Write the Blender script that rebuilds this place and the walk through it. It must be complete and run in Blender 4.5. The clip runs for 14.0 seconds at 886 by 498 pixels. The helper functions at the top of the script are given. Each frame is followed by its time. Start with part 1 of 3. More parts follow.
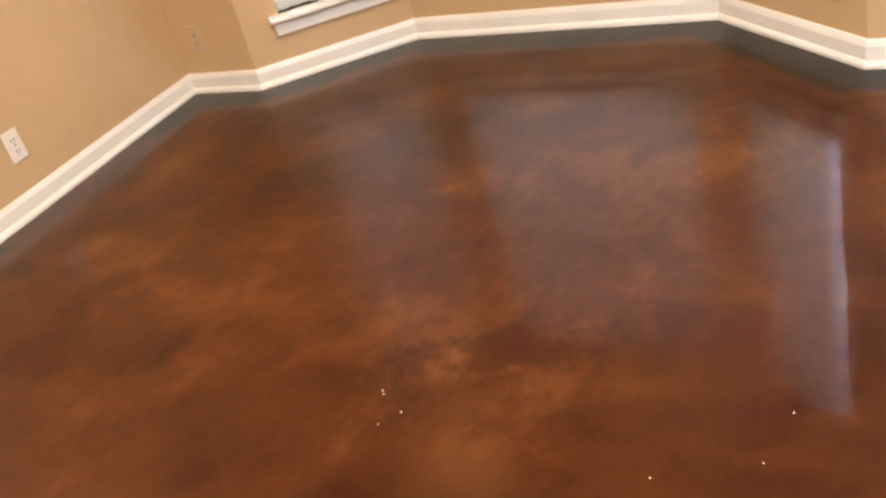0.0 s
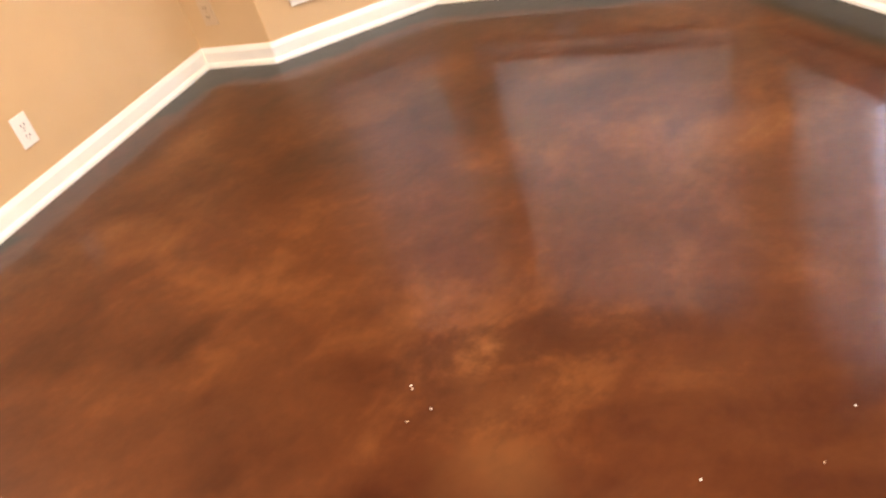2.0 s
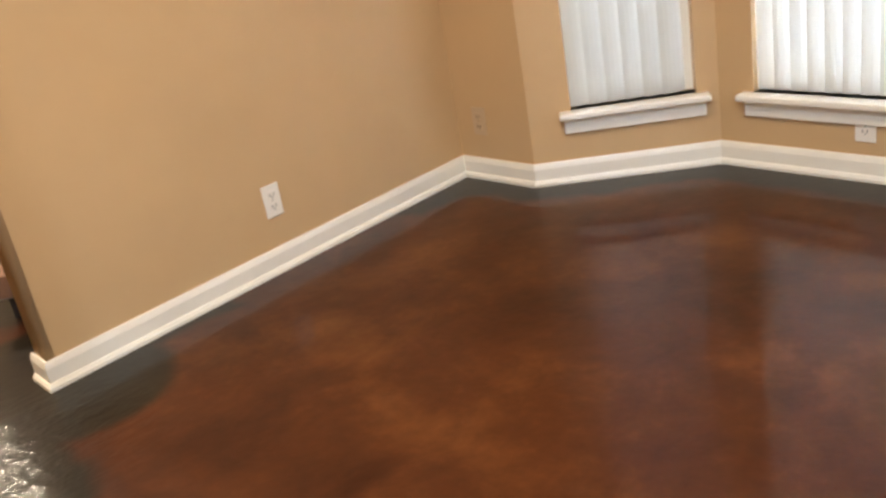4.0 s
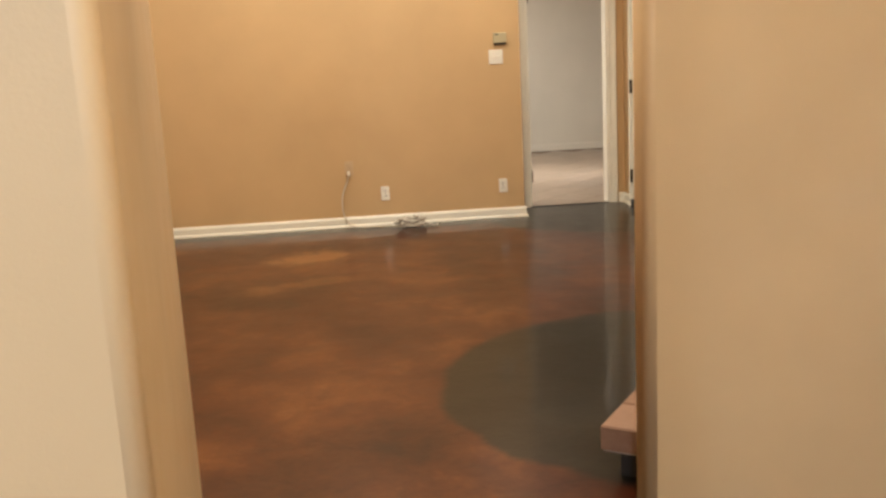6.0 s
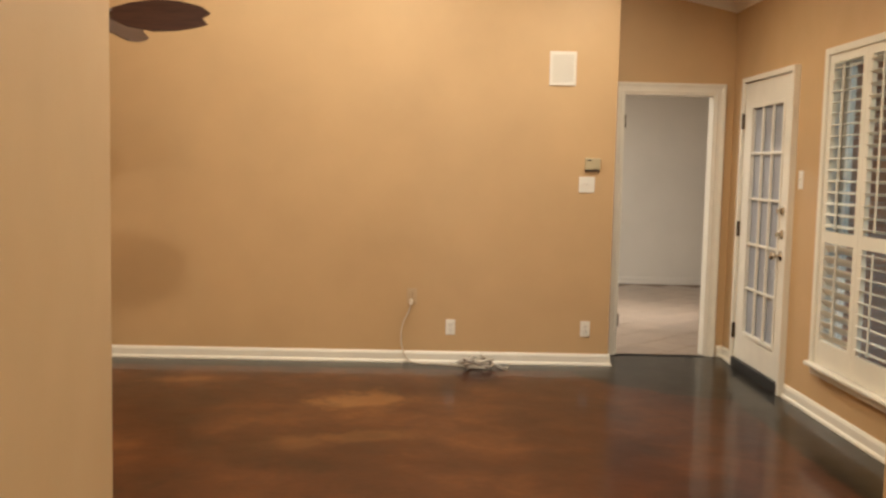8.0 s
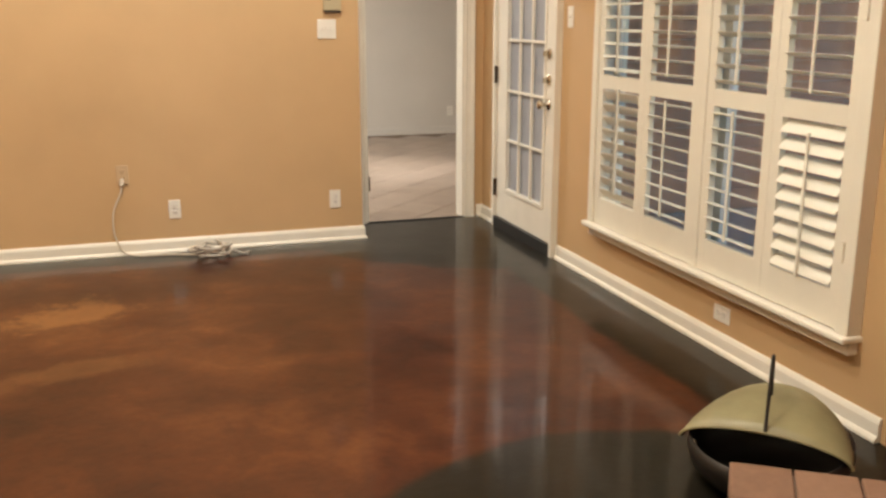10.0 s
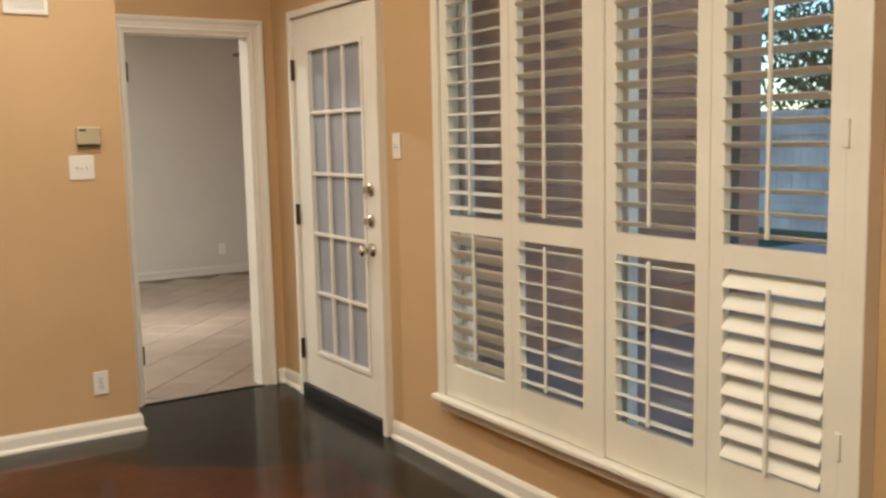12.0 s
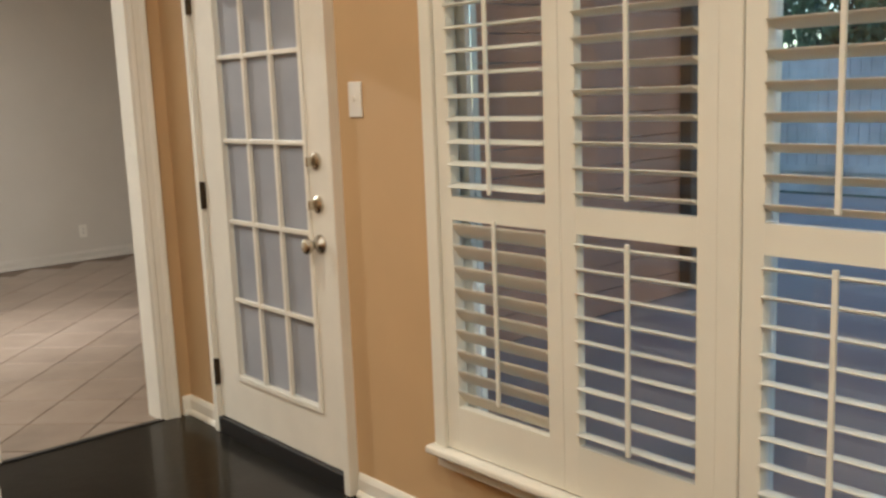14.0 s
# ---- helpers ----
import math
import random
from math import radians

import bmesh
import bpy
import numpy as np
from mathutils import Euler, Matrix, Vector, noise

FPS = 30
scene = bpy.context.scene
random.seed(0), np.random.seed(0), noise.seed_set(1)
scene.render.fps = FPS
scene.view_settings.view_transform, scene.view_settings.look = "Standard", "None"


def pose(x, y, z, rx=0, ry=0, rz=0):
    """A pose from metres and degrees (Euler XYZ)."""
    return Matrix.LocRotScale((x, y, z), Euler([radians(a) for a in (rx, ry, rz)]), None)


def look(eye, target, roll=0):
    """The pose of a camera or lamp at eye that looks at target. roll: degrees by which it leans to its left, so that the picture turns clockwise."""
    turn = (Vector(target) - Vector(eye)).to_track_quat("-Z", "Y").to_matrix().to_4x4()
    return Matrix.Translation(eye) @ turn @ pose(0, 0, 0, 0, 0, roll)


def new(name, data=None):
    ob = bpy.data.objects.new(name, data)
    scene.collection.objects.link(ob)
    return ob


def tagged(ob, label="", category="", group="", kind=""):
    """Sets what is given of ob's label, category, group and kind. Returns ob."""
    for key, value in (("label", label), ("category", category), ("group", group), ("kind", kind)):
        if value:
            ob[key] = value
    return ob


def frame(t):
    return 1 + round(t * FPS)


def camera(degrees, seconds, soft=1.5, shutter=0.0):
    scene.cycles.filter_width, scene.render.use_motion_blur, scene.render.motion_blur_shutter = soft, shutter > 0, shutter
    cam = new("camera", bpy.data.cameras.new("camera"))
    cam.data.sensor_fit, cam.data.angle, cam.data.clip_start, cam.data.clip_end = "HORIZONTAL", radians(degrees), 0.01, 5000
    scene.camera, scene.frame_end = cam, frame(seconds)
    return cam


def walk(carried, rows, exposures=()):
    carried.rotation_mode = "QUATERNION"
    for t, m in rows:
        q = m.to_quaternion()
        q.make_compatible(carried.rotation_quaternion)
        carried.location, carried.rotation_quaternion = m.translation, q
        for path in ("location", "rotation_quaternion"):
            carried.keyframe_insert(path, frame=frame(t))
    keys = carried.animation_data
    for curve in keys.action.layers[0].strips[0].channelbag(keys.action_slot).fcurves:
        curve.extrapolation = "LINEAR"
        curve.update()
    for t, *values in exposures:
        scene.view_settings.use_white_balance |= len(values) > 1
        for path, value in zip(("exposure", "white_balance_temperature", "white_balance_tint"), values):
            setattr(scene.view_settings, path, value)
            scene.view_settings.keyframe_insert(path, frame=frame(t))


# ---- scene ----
cam = camera(50.3, 14.0, soft=2.7)
PATH = [
    (0, (-2.647, -8.983, 1.28), (-1.243, -7.983, 0.266), -16.1),
    (0.5, (-2.675, -9.01, 1.29), (-1.313, -8.008, 0.221), -17.7),
    (1, (-2.654, -9.027, 1.285), (-1.31, -8.007, 0.21), -18.6),
    (1.5, (-2.603, -8.978, 1.271), (-1.266, -7.947, 0.197), -19.0),
    (2, (-2.535, -8.913, 1.258), (-1.201, -7.873, 0.192), -19.0),
    (2.2, (-2.507, -8.875, 1.261), (-1.161, -7.841, 0.204), -18.4),
    (4.5, (-2.282, -8.625, 1.231), (-1.259, -7.042, 0.561), -5.5),
    (5, (-2.316, -8.51, 1.255), (-1.595, -6.748, 0.643), -4.1),
    (5.5, (-2.322, -8.331, 1.296), (-1.916, -6.446, 0.764), -4.2),
    (6, (-2.293, -8.143, 1.341), (-2.13, -6.19, 0.942), -2.9),
    (6.5, (-2.218, -7.889, 1.357), (-2.203, -5.905, 1.106), -0.4),
    (7, (-2.237, -7.64, 1.418), (-2.278, -5.646, 1.261), 1.1),
    (7.2, (-2.286, -7.572, 1.403), (-2.328, -5.577, 1.272), 1.3),
    (9.3, (-2.289, -6.539, 1.445), (-1.913, -4.608, 1.086), 0.2),
    (9.5, (-2.291, -6.451, 1.43), (-1.845, -4.542, 1.034), 0.1),
    (10, (-2.276, -6.24, 1.405), (-1.68, -4.393, 0.922), -0.0),
    (10.5, (-2.237, -6.012, 1.382), (-1.506, -4.215, 0.896), 0.3),
    (11, (-2.251, -5.734, 1.395), (-1.373, -3.983, 0.991), 0.3),
    (11.5, (-2.218, -5.412, 1.411), (-1.221, -3.704, 1.112), -0.3),
    (12, (-2.141, -5.125, 1.434), (-1.066, -3.455, 1.195), -1.2),
    (12.5, (-2.089, -4.841, 1.45), (-0.953, -3.213, 1.205), -1.9),
    (13, (-2.08, -4.57, 1.464), (-0.888, -2.988, 1.187), -2.5),
    (13.5, (-1.953, -4.218, 1.433), (-0.706, -2.684, 1.133), -2.2),
    (14, (-1.813, -3.896, 1.408), (-0.515, -2.41, 1.077), -2.2),
]
walk(cam, [(t, look(eye, target, roll)) for t, eye, target, roll in PATH],
     exposures=[(0, 0.58, 7400, 16), (1, 1.08, 7400, 18), (2, 1.07, 7400, 18), (4.5, 0.14, 6700, 9), (5, 0.26, 6600, 9), (5.5, 0.15, 6500, 8), (6.5, 0.02, 6350, 6), (7, -0.10, 6400, 7), (9.5, -0.02, 6350, 8), (10.5, 0.40, 5900, 7), (11.5, 0.06, 6000, 7), (12.5, -0.15, 5900, 6), (14, -0.2, 5800, 5)])

# ---- world and light ----
world = bpy.data.worlds.new("dusk")
scene.world = world
world.use_nodes = True
sky = world.node_tree.nodes.new("ShaderNodeTexSky")
sky.sky_type, sky.sun_disc, sky.sun_elevation, sky.sun_rotation = "NISHITA", False, radians(16), radians(270)
sky.dust_density, sky.ozone_density = 0.1, 2.4
world.node_tree.links.new(sky.outputs[0], world.node_tree.nodes["Background"].inputs[0])
world.node_tree.nodes["Background"].inputs[1].default_value = 0.30
LIVING_W, NOOK_W, FAR_W, DUSK_W = 52.0, 50.0, 130.0, 90.0

# ---- small helpers ----


def mesh_of(name, bm):
    bmesh.ops.recalc_face_normals(bm, faces=bm.faces)
    me = bpy.data.meshes.new(name)
    bm.to_mesh(me)
    bm.free()
    return me


def solid(name, bm, material, kind="structure", label="", category=""):
    """A top-level mesh."""
    ob = new(name, mesh_of(name, bm))
    ob.data.materials.append(material)
    return tagged(ob, label, category, "", kind)


def part(name, bm, material, parent, label=""):
    """One mesh under a thing or under a part; its mesh is given in the parent's space."""
    ob = new(name, mesh_of(name, bm))
    ob.data.materials.append(material)
    ob.parent = parent
    return tagged(ob, label)


def thing(name, label, category, m=None, group=""):
    ob = new(name)
    ob.empty_display_size = 0.05
    if m is not None:
        ob.matrix_world = m
    return tagged(ob, label, category, group)


def box(bm, x0, x1, y0, y1, z0, z1, bevel=0.0, segments=2):
    m = Matrix.LocRotScale(((x0 + x1) / 2, (y0 + y1) / 2, (z0 + z1) / 2), None, (abs(x1 - x0), abs(y1 - y0), abs(z1 - z0)))
    vs = bmesh.ops.create_cube(bm, size=1, matrix=m)["verts"]
    if bevel:
        es = list({e for v in vs for e in v.link_edges})
        bmesh.ops.bevel(bm, geom=es, offset=bevel, segments=segments, profile=0.5, affect="EDGES")
    return bm


def boxes(*specs, bevel=0.0):
    bm = bmesh.new()
    for s in specs:
        box(bm, *s, bevel=bevel)
    return bm


def prism(points, axis, lo, hi, bm=None):
    """Extrudes an outline along an axis: the outline is given in the other two axes, in order."""
    bm = bm or bmesh.new()

    def at(p, w):
        return {"x": (w, p[0], p[1]), "y": (p[0], w, p[1]), "z": (p[0], p[1], w)}[axis]

    a = [bm.verts.new(at(p, lo)) for p in points]
    b = [bm.verts.new(at(p, hi)) for p in points]
    bm.faces.new(a)
    bm.faces.new(b[::-1])
    for i in range(len(points)):
        j = (i + 1) % len(points)
        bm.faces.new((a[i], b[i], b[j], a[j]))
    return bm


def tube(bm, points, radius, sides=8):
    """A round bar along a line of points."""
    rings = []
    for i, p in enumerate(points):
        p = Vector(p)
        d = (Vector(points[min(i + 1, len(points) - 1)]) - Vector(points[max(i - 1, 0)])).normalized()
        side = d.cross(Vector((0.31, 0.17, 0.93))).normalized()
        up = side.cross(d)
        rings.append([bm.verts.new(p + radius * (math.cos(a) * side + math.sin(a) * up)) for a in [2 * math.pi * k / sides for k in range(sides)]])
    for r, s in zip(rings, rings[1:]):
        for k in range(sides):
            bm.faces.new((r[k], r[(k + 1) % sides], s[(k + 1) % sides], s[k]))
    bm.faces.new(rings[0][::-1])
    bm.faces.new(rings[-1])
    return bm


def lathe(bm, outline, m=None, sides=20):
    """Turns an outline of (radius, height) about the z axis."""
    rings = [[bm.verts.new((r * math.cos(2 * math.pi * k / sides), r * math.sin(2 * math.pi * k / sides), h)) for k in range(sides)] for r, h in outline]
    for r, s in zip(rings, rings[1:]):
        for k in range(sides):
            bm.faces.new((r[k], r[(k + 1) % sides], s[(k + 1) % sides], s[k]))
    bm.faces.new(rings[0][::-1])
    bm.faces.new(rings[-1])
    if m is not None:
        bmesh.ops.transform(bm, matrix=m, verts=[v for ring in rings for v in ring])
    return bm


def sweep(path, profile, name, material, label=""):
    """Runs a moulding's profile of (out from the wall, height) along a line on the floor with mitred corners; the room is to the left."""
    pts = [Vector(p) for p in path]
    dirs = [(b - a).normalized() for a, b in zip(pts, pts[1:])]
    bm = bmesh.new()
    rings = []
    for i, p in enumerate(pts):
        d0, d1 = dirs[max(i - 1, 0)], dirs[min(i, len(dirs) - 1)]
        n0, n1 = Vector((-d0.y, d0.x)), Vector((-d1.y, d1.x))
        out = (n0 + n1) / (1 + n0.dot(n1))
        rings.append([bm.verts.new((p.x + out.x * o, p.y + out.y * o, z)) for o, z in profile])
    for r, s in zip(rings, rings[1:]):
        for k in range(len(profile)):
            j = (k + 1) % len(profile)
            bm.faces.new((r[k], r[j], s[j], s[k]))
    bm.faces.new(rings[0])
    bm.faces.new(rings[-1][::-1])
    return solid(name, bm, material, label=label)


# ---- materials ----


class Sock:
    """A number in a node tree, to write masks as plain sums."""

    def __init__(self, tree, out):
        self.tree, self.out = tree, out

    def op(self, kind, other=None, third=None):
        n = self.tree.nodes.new("ShaderNodeMath")
        n.operation = kind
        self.tree.links.new(self.out, n.inputs[0])
        for k, o in ((1, other), (2, third)):
            if isinstance(o, Sock):
                self.tree.links.new(o.out, n.inputs[k])
            elif o is not None:
                n.inputs[k].default_value = o
        return Sock(self.tree, n.outputs[0])

    def __add__(self, o):
        return self.op("ADD", o)

    def __sub__(self, o):
        return self.op("SUBTRACT", o)

    def __mul__(self, o):
        return self.op("MULTIPLY", o)

    def least(self, o):
        return self.op("MINIMUM", o)

    def most(self, o):
        return self.op("MAXIMUM", o)

    def size(self):
        return self.op("ABSOLUTE")


class Mat:
    def __init__(self, name, color=(0.8, 0.8, 0.8), rough=0.5, metal=0.0):
        self.mat = bpy.data.materials.new(name)
        self.mat.use_nodes = True
        self.tree = self.mat.node_tree
        self.bsdf = self.tree.nodes["Principled BSDF"]
        self.set("Base Color", (*color, 1))
        self.set("Roughness", rough)
        self.set("Metallic", metal)

    def set(self, key, value):
        if isinstance(value, Sock):
            self.tree.links.new(value.out, self.bsdf.inputs[key])
        elif isinstance(value, bpy.types.NodeSocket):
            self.tree.links.new(value, self.bsdf.inputs[key])
        else:
            self.bsdf.inputs[key].default_value = value
        return self

    def node(self, kind):
        return self.tree.nodes.new("ShaderNode" + kind)

    def place(self):
        n = self.node("NewGeometry")
        return n.outputs["Position"]

    def noise(self, scale, detail=4.0, rough=0.55, stretch=None, distort=0.0, local=False):
        n = self.node("TexNoise")
        n.inputs["Scale"].default_value = scale
        n.inputs["Detail"].default_value = detail
        n.inputs["Roughness"].default_value = rough
        n.inputs["Distortion"].default_value = distort
        where = self.node("TexCoord").outputs["Object"] if local else self.place()
        if stretch:
            mp = self.node("Mapping")
            mp.inputs["Scale"].default_value = stretch
            self.tree.links.new(where, mp.inputs["Vector"])
            where = mp.outputs["Vector"]
        self.tree.links.new(where, n.inputs["Vector"])
        return Sock(self.tree, n.outputs["Fac"])

    def ramp(self, fac, stops):
        n = self.node("ValToRGB")
        while len(n.color_ramp.elements) < len(stops):
            n.color_ramp.elements.new(0.5)
        for e, (pos, col) in zip(n.color_ramp.elements, stops):
            e.position, e.color = pos, (*col, 1)
        self.tree.links.new(fac.out, n.inputs["Fac"])
        return n.outputs["Color"]

    def mix(self, fac, a, b, how="MIX"):
        n = self.node("Mix")
        n.data_type, n.blend_type = "RGBA", how
        for key, v in ((0, fac), (6, a), (7, b)):
            if isinstance(v, Sock):
                self.tree.links.new(v.out, n.inputs[key])
            elif isinstance(v, bpy.types.NodeSocket):
                self.tree.links.new(v, n.inputs[key])
            else:
                n.inputs[key].default_value = v if key == 0 else (*v, 1)
        return n.outputs[2]

    def smooth(self, value, lo, hi):
        n = self.node("MapRange")
        n.interpolation_type = "SMOOTHSTEP"
        n.inputs["From Min"].default_value, n.inputs["From Max"].default_value = lo, hi
        self.tree.links.new(value.out, n.inputs["Value"])
        return Sock(self.tree, n.outputs["Result"])

    def bump(self, height, strength, distance=0.01):
        n = self.node("Bump")
        n.inputs["Strength"].default_value, n.inputs["Distance"].default_value = strength, distance
        self.tree.links.new(height.out, n.inputs["Height"])
        self.tree.links.new(n.outputs["Normal"], self.bsdf.inputs["Normal"])
        return self


def painted(name, color, rough, spread=0.08, grain=180.0, relief=0.15, blotch=1.6):
    """Wall or trim paint with faint roller texture and uneven sheen."""
    m = Mat(name, color, rough)
    big = m.noise(blotch, 5.0)
    dark = tuple(c * (1 - spread) for c in color)
    light = tuple(min(1, c * (1 + spread)) for c in color)
    m.set("Base Color", m.ramp(big, [(0.3, dark), (0.7, light)]))
    m.set("Roughness", m.noise(7.0) * 0.2 + (rough - 0.1))
    m.bump(m.noise(grain, 3.0), relief, 0.002)
    return m.mat


tan_paint = painted("tan_wall_paint", (0.55, 0.37, 0.19), 0.55, 0.06)
grey_paint = painted("pale_grey_wall_paint", (0.60, 0.555, 0.49), 0.6, 0.04)
ceiling_paint = painted("ceiling_paint", (0.62, 0.52, 0.40), 0.8, 0.04, 90.0, 0.4)
trim_paint = painted("white_trim_paint", (0.80, 0.76, 0.66), 0.32, 0.035, 60.0, 0.06, 6.0)
shutter_paint = painted("shutter_paint", (0.77, 0.74, 0.63), 0.38, 0.03, 60.0, 0.05, 5.0)
plate_plastic = Mat("ivory_plastic", (0.78, 0.74, 0.66), 0.35).mat
beige_plastic = Mat("beige_plastic", (0.47, 0.40, 0.25), 0.45).mat
tan_plastic = Mat("tan_plastic", (0.52, 0.38, 0.23), 0.4).mat
slot_dark = Mat("slot_black", (0.02, 0.018, 0.016), 0.6).mat
black_rubber = Mat("black_threshold", (0.012, 0.011, 0.010), 0.45).mat
bronze = Mat("aged_bronze", (0.10, 0.075, 0.05), 0.42, 1.0).mat
nickel = Mat("satin_nickel", (0.58, 0.53, 0.44), 0.25, 1.0).mat
iron = Mat("dark_iron", (0.045, 0.04, 0.035), 0.5, 0.8).mat


def floor_material():
    """Acid-stained concrete: a red-brown field, a charcoal border along the walls and charcoal arcs, under a gloss sealer."""
    m = Mat("stained_concrete", (0.2, 0.07, 0.03), 0.12)
    sep = m.node("SeparateXYZ")
    m.tree.links.new(m.place(), sep.inputs[0])
    wob = (m.noise(2.3, 3.0, 0.5) - 0.5) * 0.16 + (m.noise(9.0, 3.0, 0.6) - 0.5) * 0.05
    x = Sock(m.tree, sep.outputs[0]) + wob
    y = Sock(m.tree, sep.outputs[1]) + wob * 0.8

    def disc(cx, cy, r):
        dx, dy = x - cx, y - cy
        return (dx * dx + dy * dy).op("SQRT") - r

    def rect(cx, cy, hx, hy, r=0.0):
        ax, ay = ((x - cx).size() - (hx - r)).most(0.0), ((y - cy).size() - (hy - r)).most(0.0)
        return (ax * ax + ay * ay).op("SQRT") - r

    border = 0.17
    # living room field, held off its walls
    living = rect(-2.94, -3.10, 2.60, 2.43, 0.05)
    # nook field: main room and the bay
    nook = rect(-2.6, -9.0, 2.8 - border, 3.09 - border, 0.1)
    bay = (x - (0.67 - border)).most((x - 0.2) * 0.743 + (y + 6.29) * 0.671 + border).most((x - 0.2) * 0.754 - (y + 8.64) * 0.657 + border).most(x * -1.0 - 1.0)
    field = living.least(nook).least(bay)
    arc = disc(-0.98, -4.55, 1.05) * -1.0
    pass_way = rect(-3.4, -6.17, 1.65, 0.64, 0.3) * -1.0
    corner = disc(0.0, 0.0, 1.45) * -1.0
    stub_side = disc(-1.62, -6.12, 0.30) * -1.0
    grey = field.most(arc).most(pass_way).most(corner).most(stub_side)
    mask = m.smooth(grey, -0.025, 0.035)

    cloud = m.noise(1.3, 5.0, 0.6, distort=0.25)
    vein = m.noise(4.5, 6.0, 0.62, distort=0.5)
    fine = m.noise(26.0, 5.0, 0.65)
    both = cloud * 0.62 + vein * 0.28 + fine * 0.10
    red = m.ramp(both, [(0.34, (0.016, 0.0038, 0.0020)), (0.43, (0.036, 0.0084, 0.0031)), (0.52, (0.060, 0.0155, 0.0049)), (0.60, (0.098, 0.0300, 0.0086)), (0.72, (0.180, 0.072, 0.023))])
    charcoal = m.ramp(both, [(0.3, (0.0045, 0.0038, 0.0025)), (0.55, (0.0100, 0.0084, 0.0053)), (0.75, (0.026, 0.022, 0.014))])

    def blot(cx, cy, rx, ry, turn, amount):
        """A soft-edged stain, ragged by the veins."""
        c, s = math.cos(radians(turn)), math.sin(radians(turn))
        dx, dy = x - cx, y - cy
        ex, ey = (dx * c + dy * s) * (1 / rx), (dy * c - dx * s) * (1 / ry)
        d = (ex * ex + ey * ey).op("SQRT") + (vein - 0.5) * 3.0 + (fine - 0.5) * 1.2
        return (m.smooth(d, 0.3, 1.2) * -1.0 + 1.0) * amount

    pale = blot(-2.64, -1.57, 0.36, 0.22, 25, 0.75).most(blot(-2.6, -2.36, 0.42, 0.11, 15, 0.3)).most(blot(-2.95, -2.5, 0.18, 0.16, 0, 0.22)).most(blot(-3.85, -1.1, 0.25, 0.10, 10, 0.4)).most(blot(-1.6, -8.14, 0.10, 0.13, 0, 0.10))
    dark = blot(-1.23, -8.08, 0.34, 0.11, -64, 0.75).most(blot(-1.42, -8.06, 0.16, 0.20, 0, 0.5)).most(blot(-1.36, -7.17, 0.10, 0.07, 0, 0.6))
    red = m.mix(pale, red, m.ramp(both, [(0.35, (0.19, 0.075, 0.022)), (0.65, (0.32, 0.145, 0.045))]))
    red = m.mix(dark, red, m.ramp(both, [(0.35, (0.017, 0.004, 0.0022)), (0.65, (0.045, 0.011, 0.004))]))
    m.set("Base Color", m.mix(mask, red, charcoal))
    m.set("Roughness", m.noise(5.0, 4.0) * 0.10 + 0.28)
    m.set("IOR", 1.5)
    m.set("Specular IOR Level", 0.10)
    m.set("Specular Tint", (1.0, 0.78, 0.6, 1))
    m.set("Coat Weight", 0.38)
    m.set("Coat Roughness", 0.08)
    m.set("Coat IOR", 1.5)
    # the sealer dried in ripples where the passage meets the nook
    ripple = m.smooth(disc(-1.92, -6.28, 0.0), 0.2, 0.55) * -1.0 + 1.0
    m.bump(m.noise(9.0, 1.5) + m.noise(34.0, 2.0) * 0.6 + ripple * m.noise(17.0, 2.0, stretch=(1.0, 1.8, 1.0)) * 5.0, 0.16, 0.004)
    m.tree.links.new(m.bsdf.inputs["Normal"].links[0].from_socket, m.bsdf.inputs["Coat Normal"])
    return m.mat


stained_concrete = floor_material()


def tile_material():
    m = Mat("beige_floor_tile", (0.5, 0.4, 0.3), 0.35)
    info = m.node("ObjectInfo")
    shift = Sock(m.tree, info.outputs["Random"])
    tone = m.noise(4.0, 6.0, 0.6) * 0.8 + shift * 0.2
    m.set("Base Color", m.ramp(tone, [(0.25, (0.21, 0.160, 0.12)), (0.5, (0.28, 0.215, 0.162)), (0.75, (0.34, 0.268, 0.21))]))
    m.bump(m.noise(30.0), 0.1, 0.003)
    return m.mat


def brick_material(name, stops):
    m = Mat(name, (0.3, 0.12, 0.07), 0.85)
    info = m.node("ObjectInfo")
    tone = m.noise(14.0, 6.0, 0.65) * 0.55 + Sock(m.tree, info.outputs["Random"]) * 0.45
    m.set("Base Color", m.ramp(tone, stops))
    m.bump(m.noise(70.0, 5.0), 0.5, 0.006)
    return m.mat


floor_tile = tile_material()
grout = Mat("tile_grout", (0.19, 0.145, 0.11), 0.9).mat
brick_red = brick_material("red_brick", [(0.2, (0.12, 0.045, 0.03)), (0.5, (0.25, 0.095, 0.05)), (0.8, (0.36, 0.16, 0.085))])
hearth_brick = brick_material("hearth_brick", [(0.2, (0.17, 0.09, 0.055)), (0.5, (0.25, 0.14, 0.085)), (0.8, (0.32, 0.19, 0.12))])
mortar = Mat("mortar", (0.36, 0.30, 0.24), 0.95).mat


def olive_metal():
    m = Mat("olive_enamel", (0.2, 0.18, 0.09), 0.4)
    m.set("Base Color", m.ramp(m.noise(5.0, 6.0, local=True), [(0.3, (0.19, 0.165, 0.08)), (0.6, (0.28, 0.245, 0.125)), (0.8, (0.35, 0.31, 0.165))]))
    m.set("Roughness", m.noise(12.0) * 0.25 + 0.3)
    return m.mat


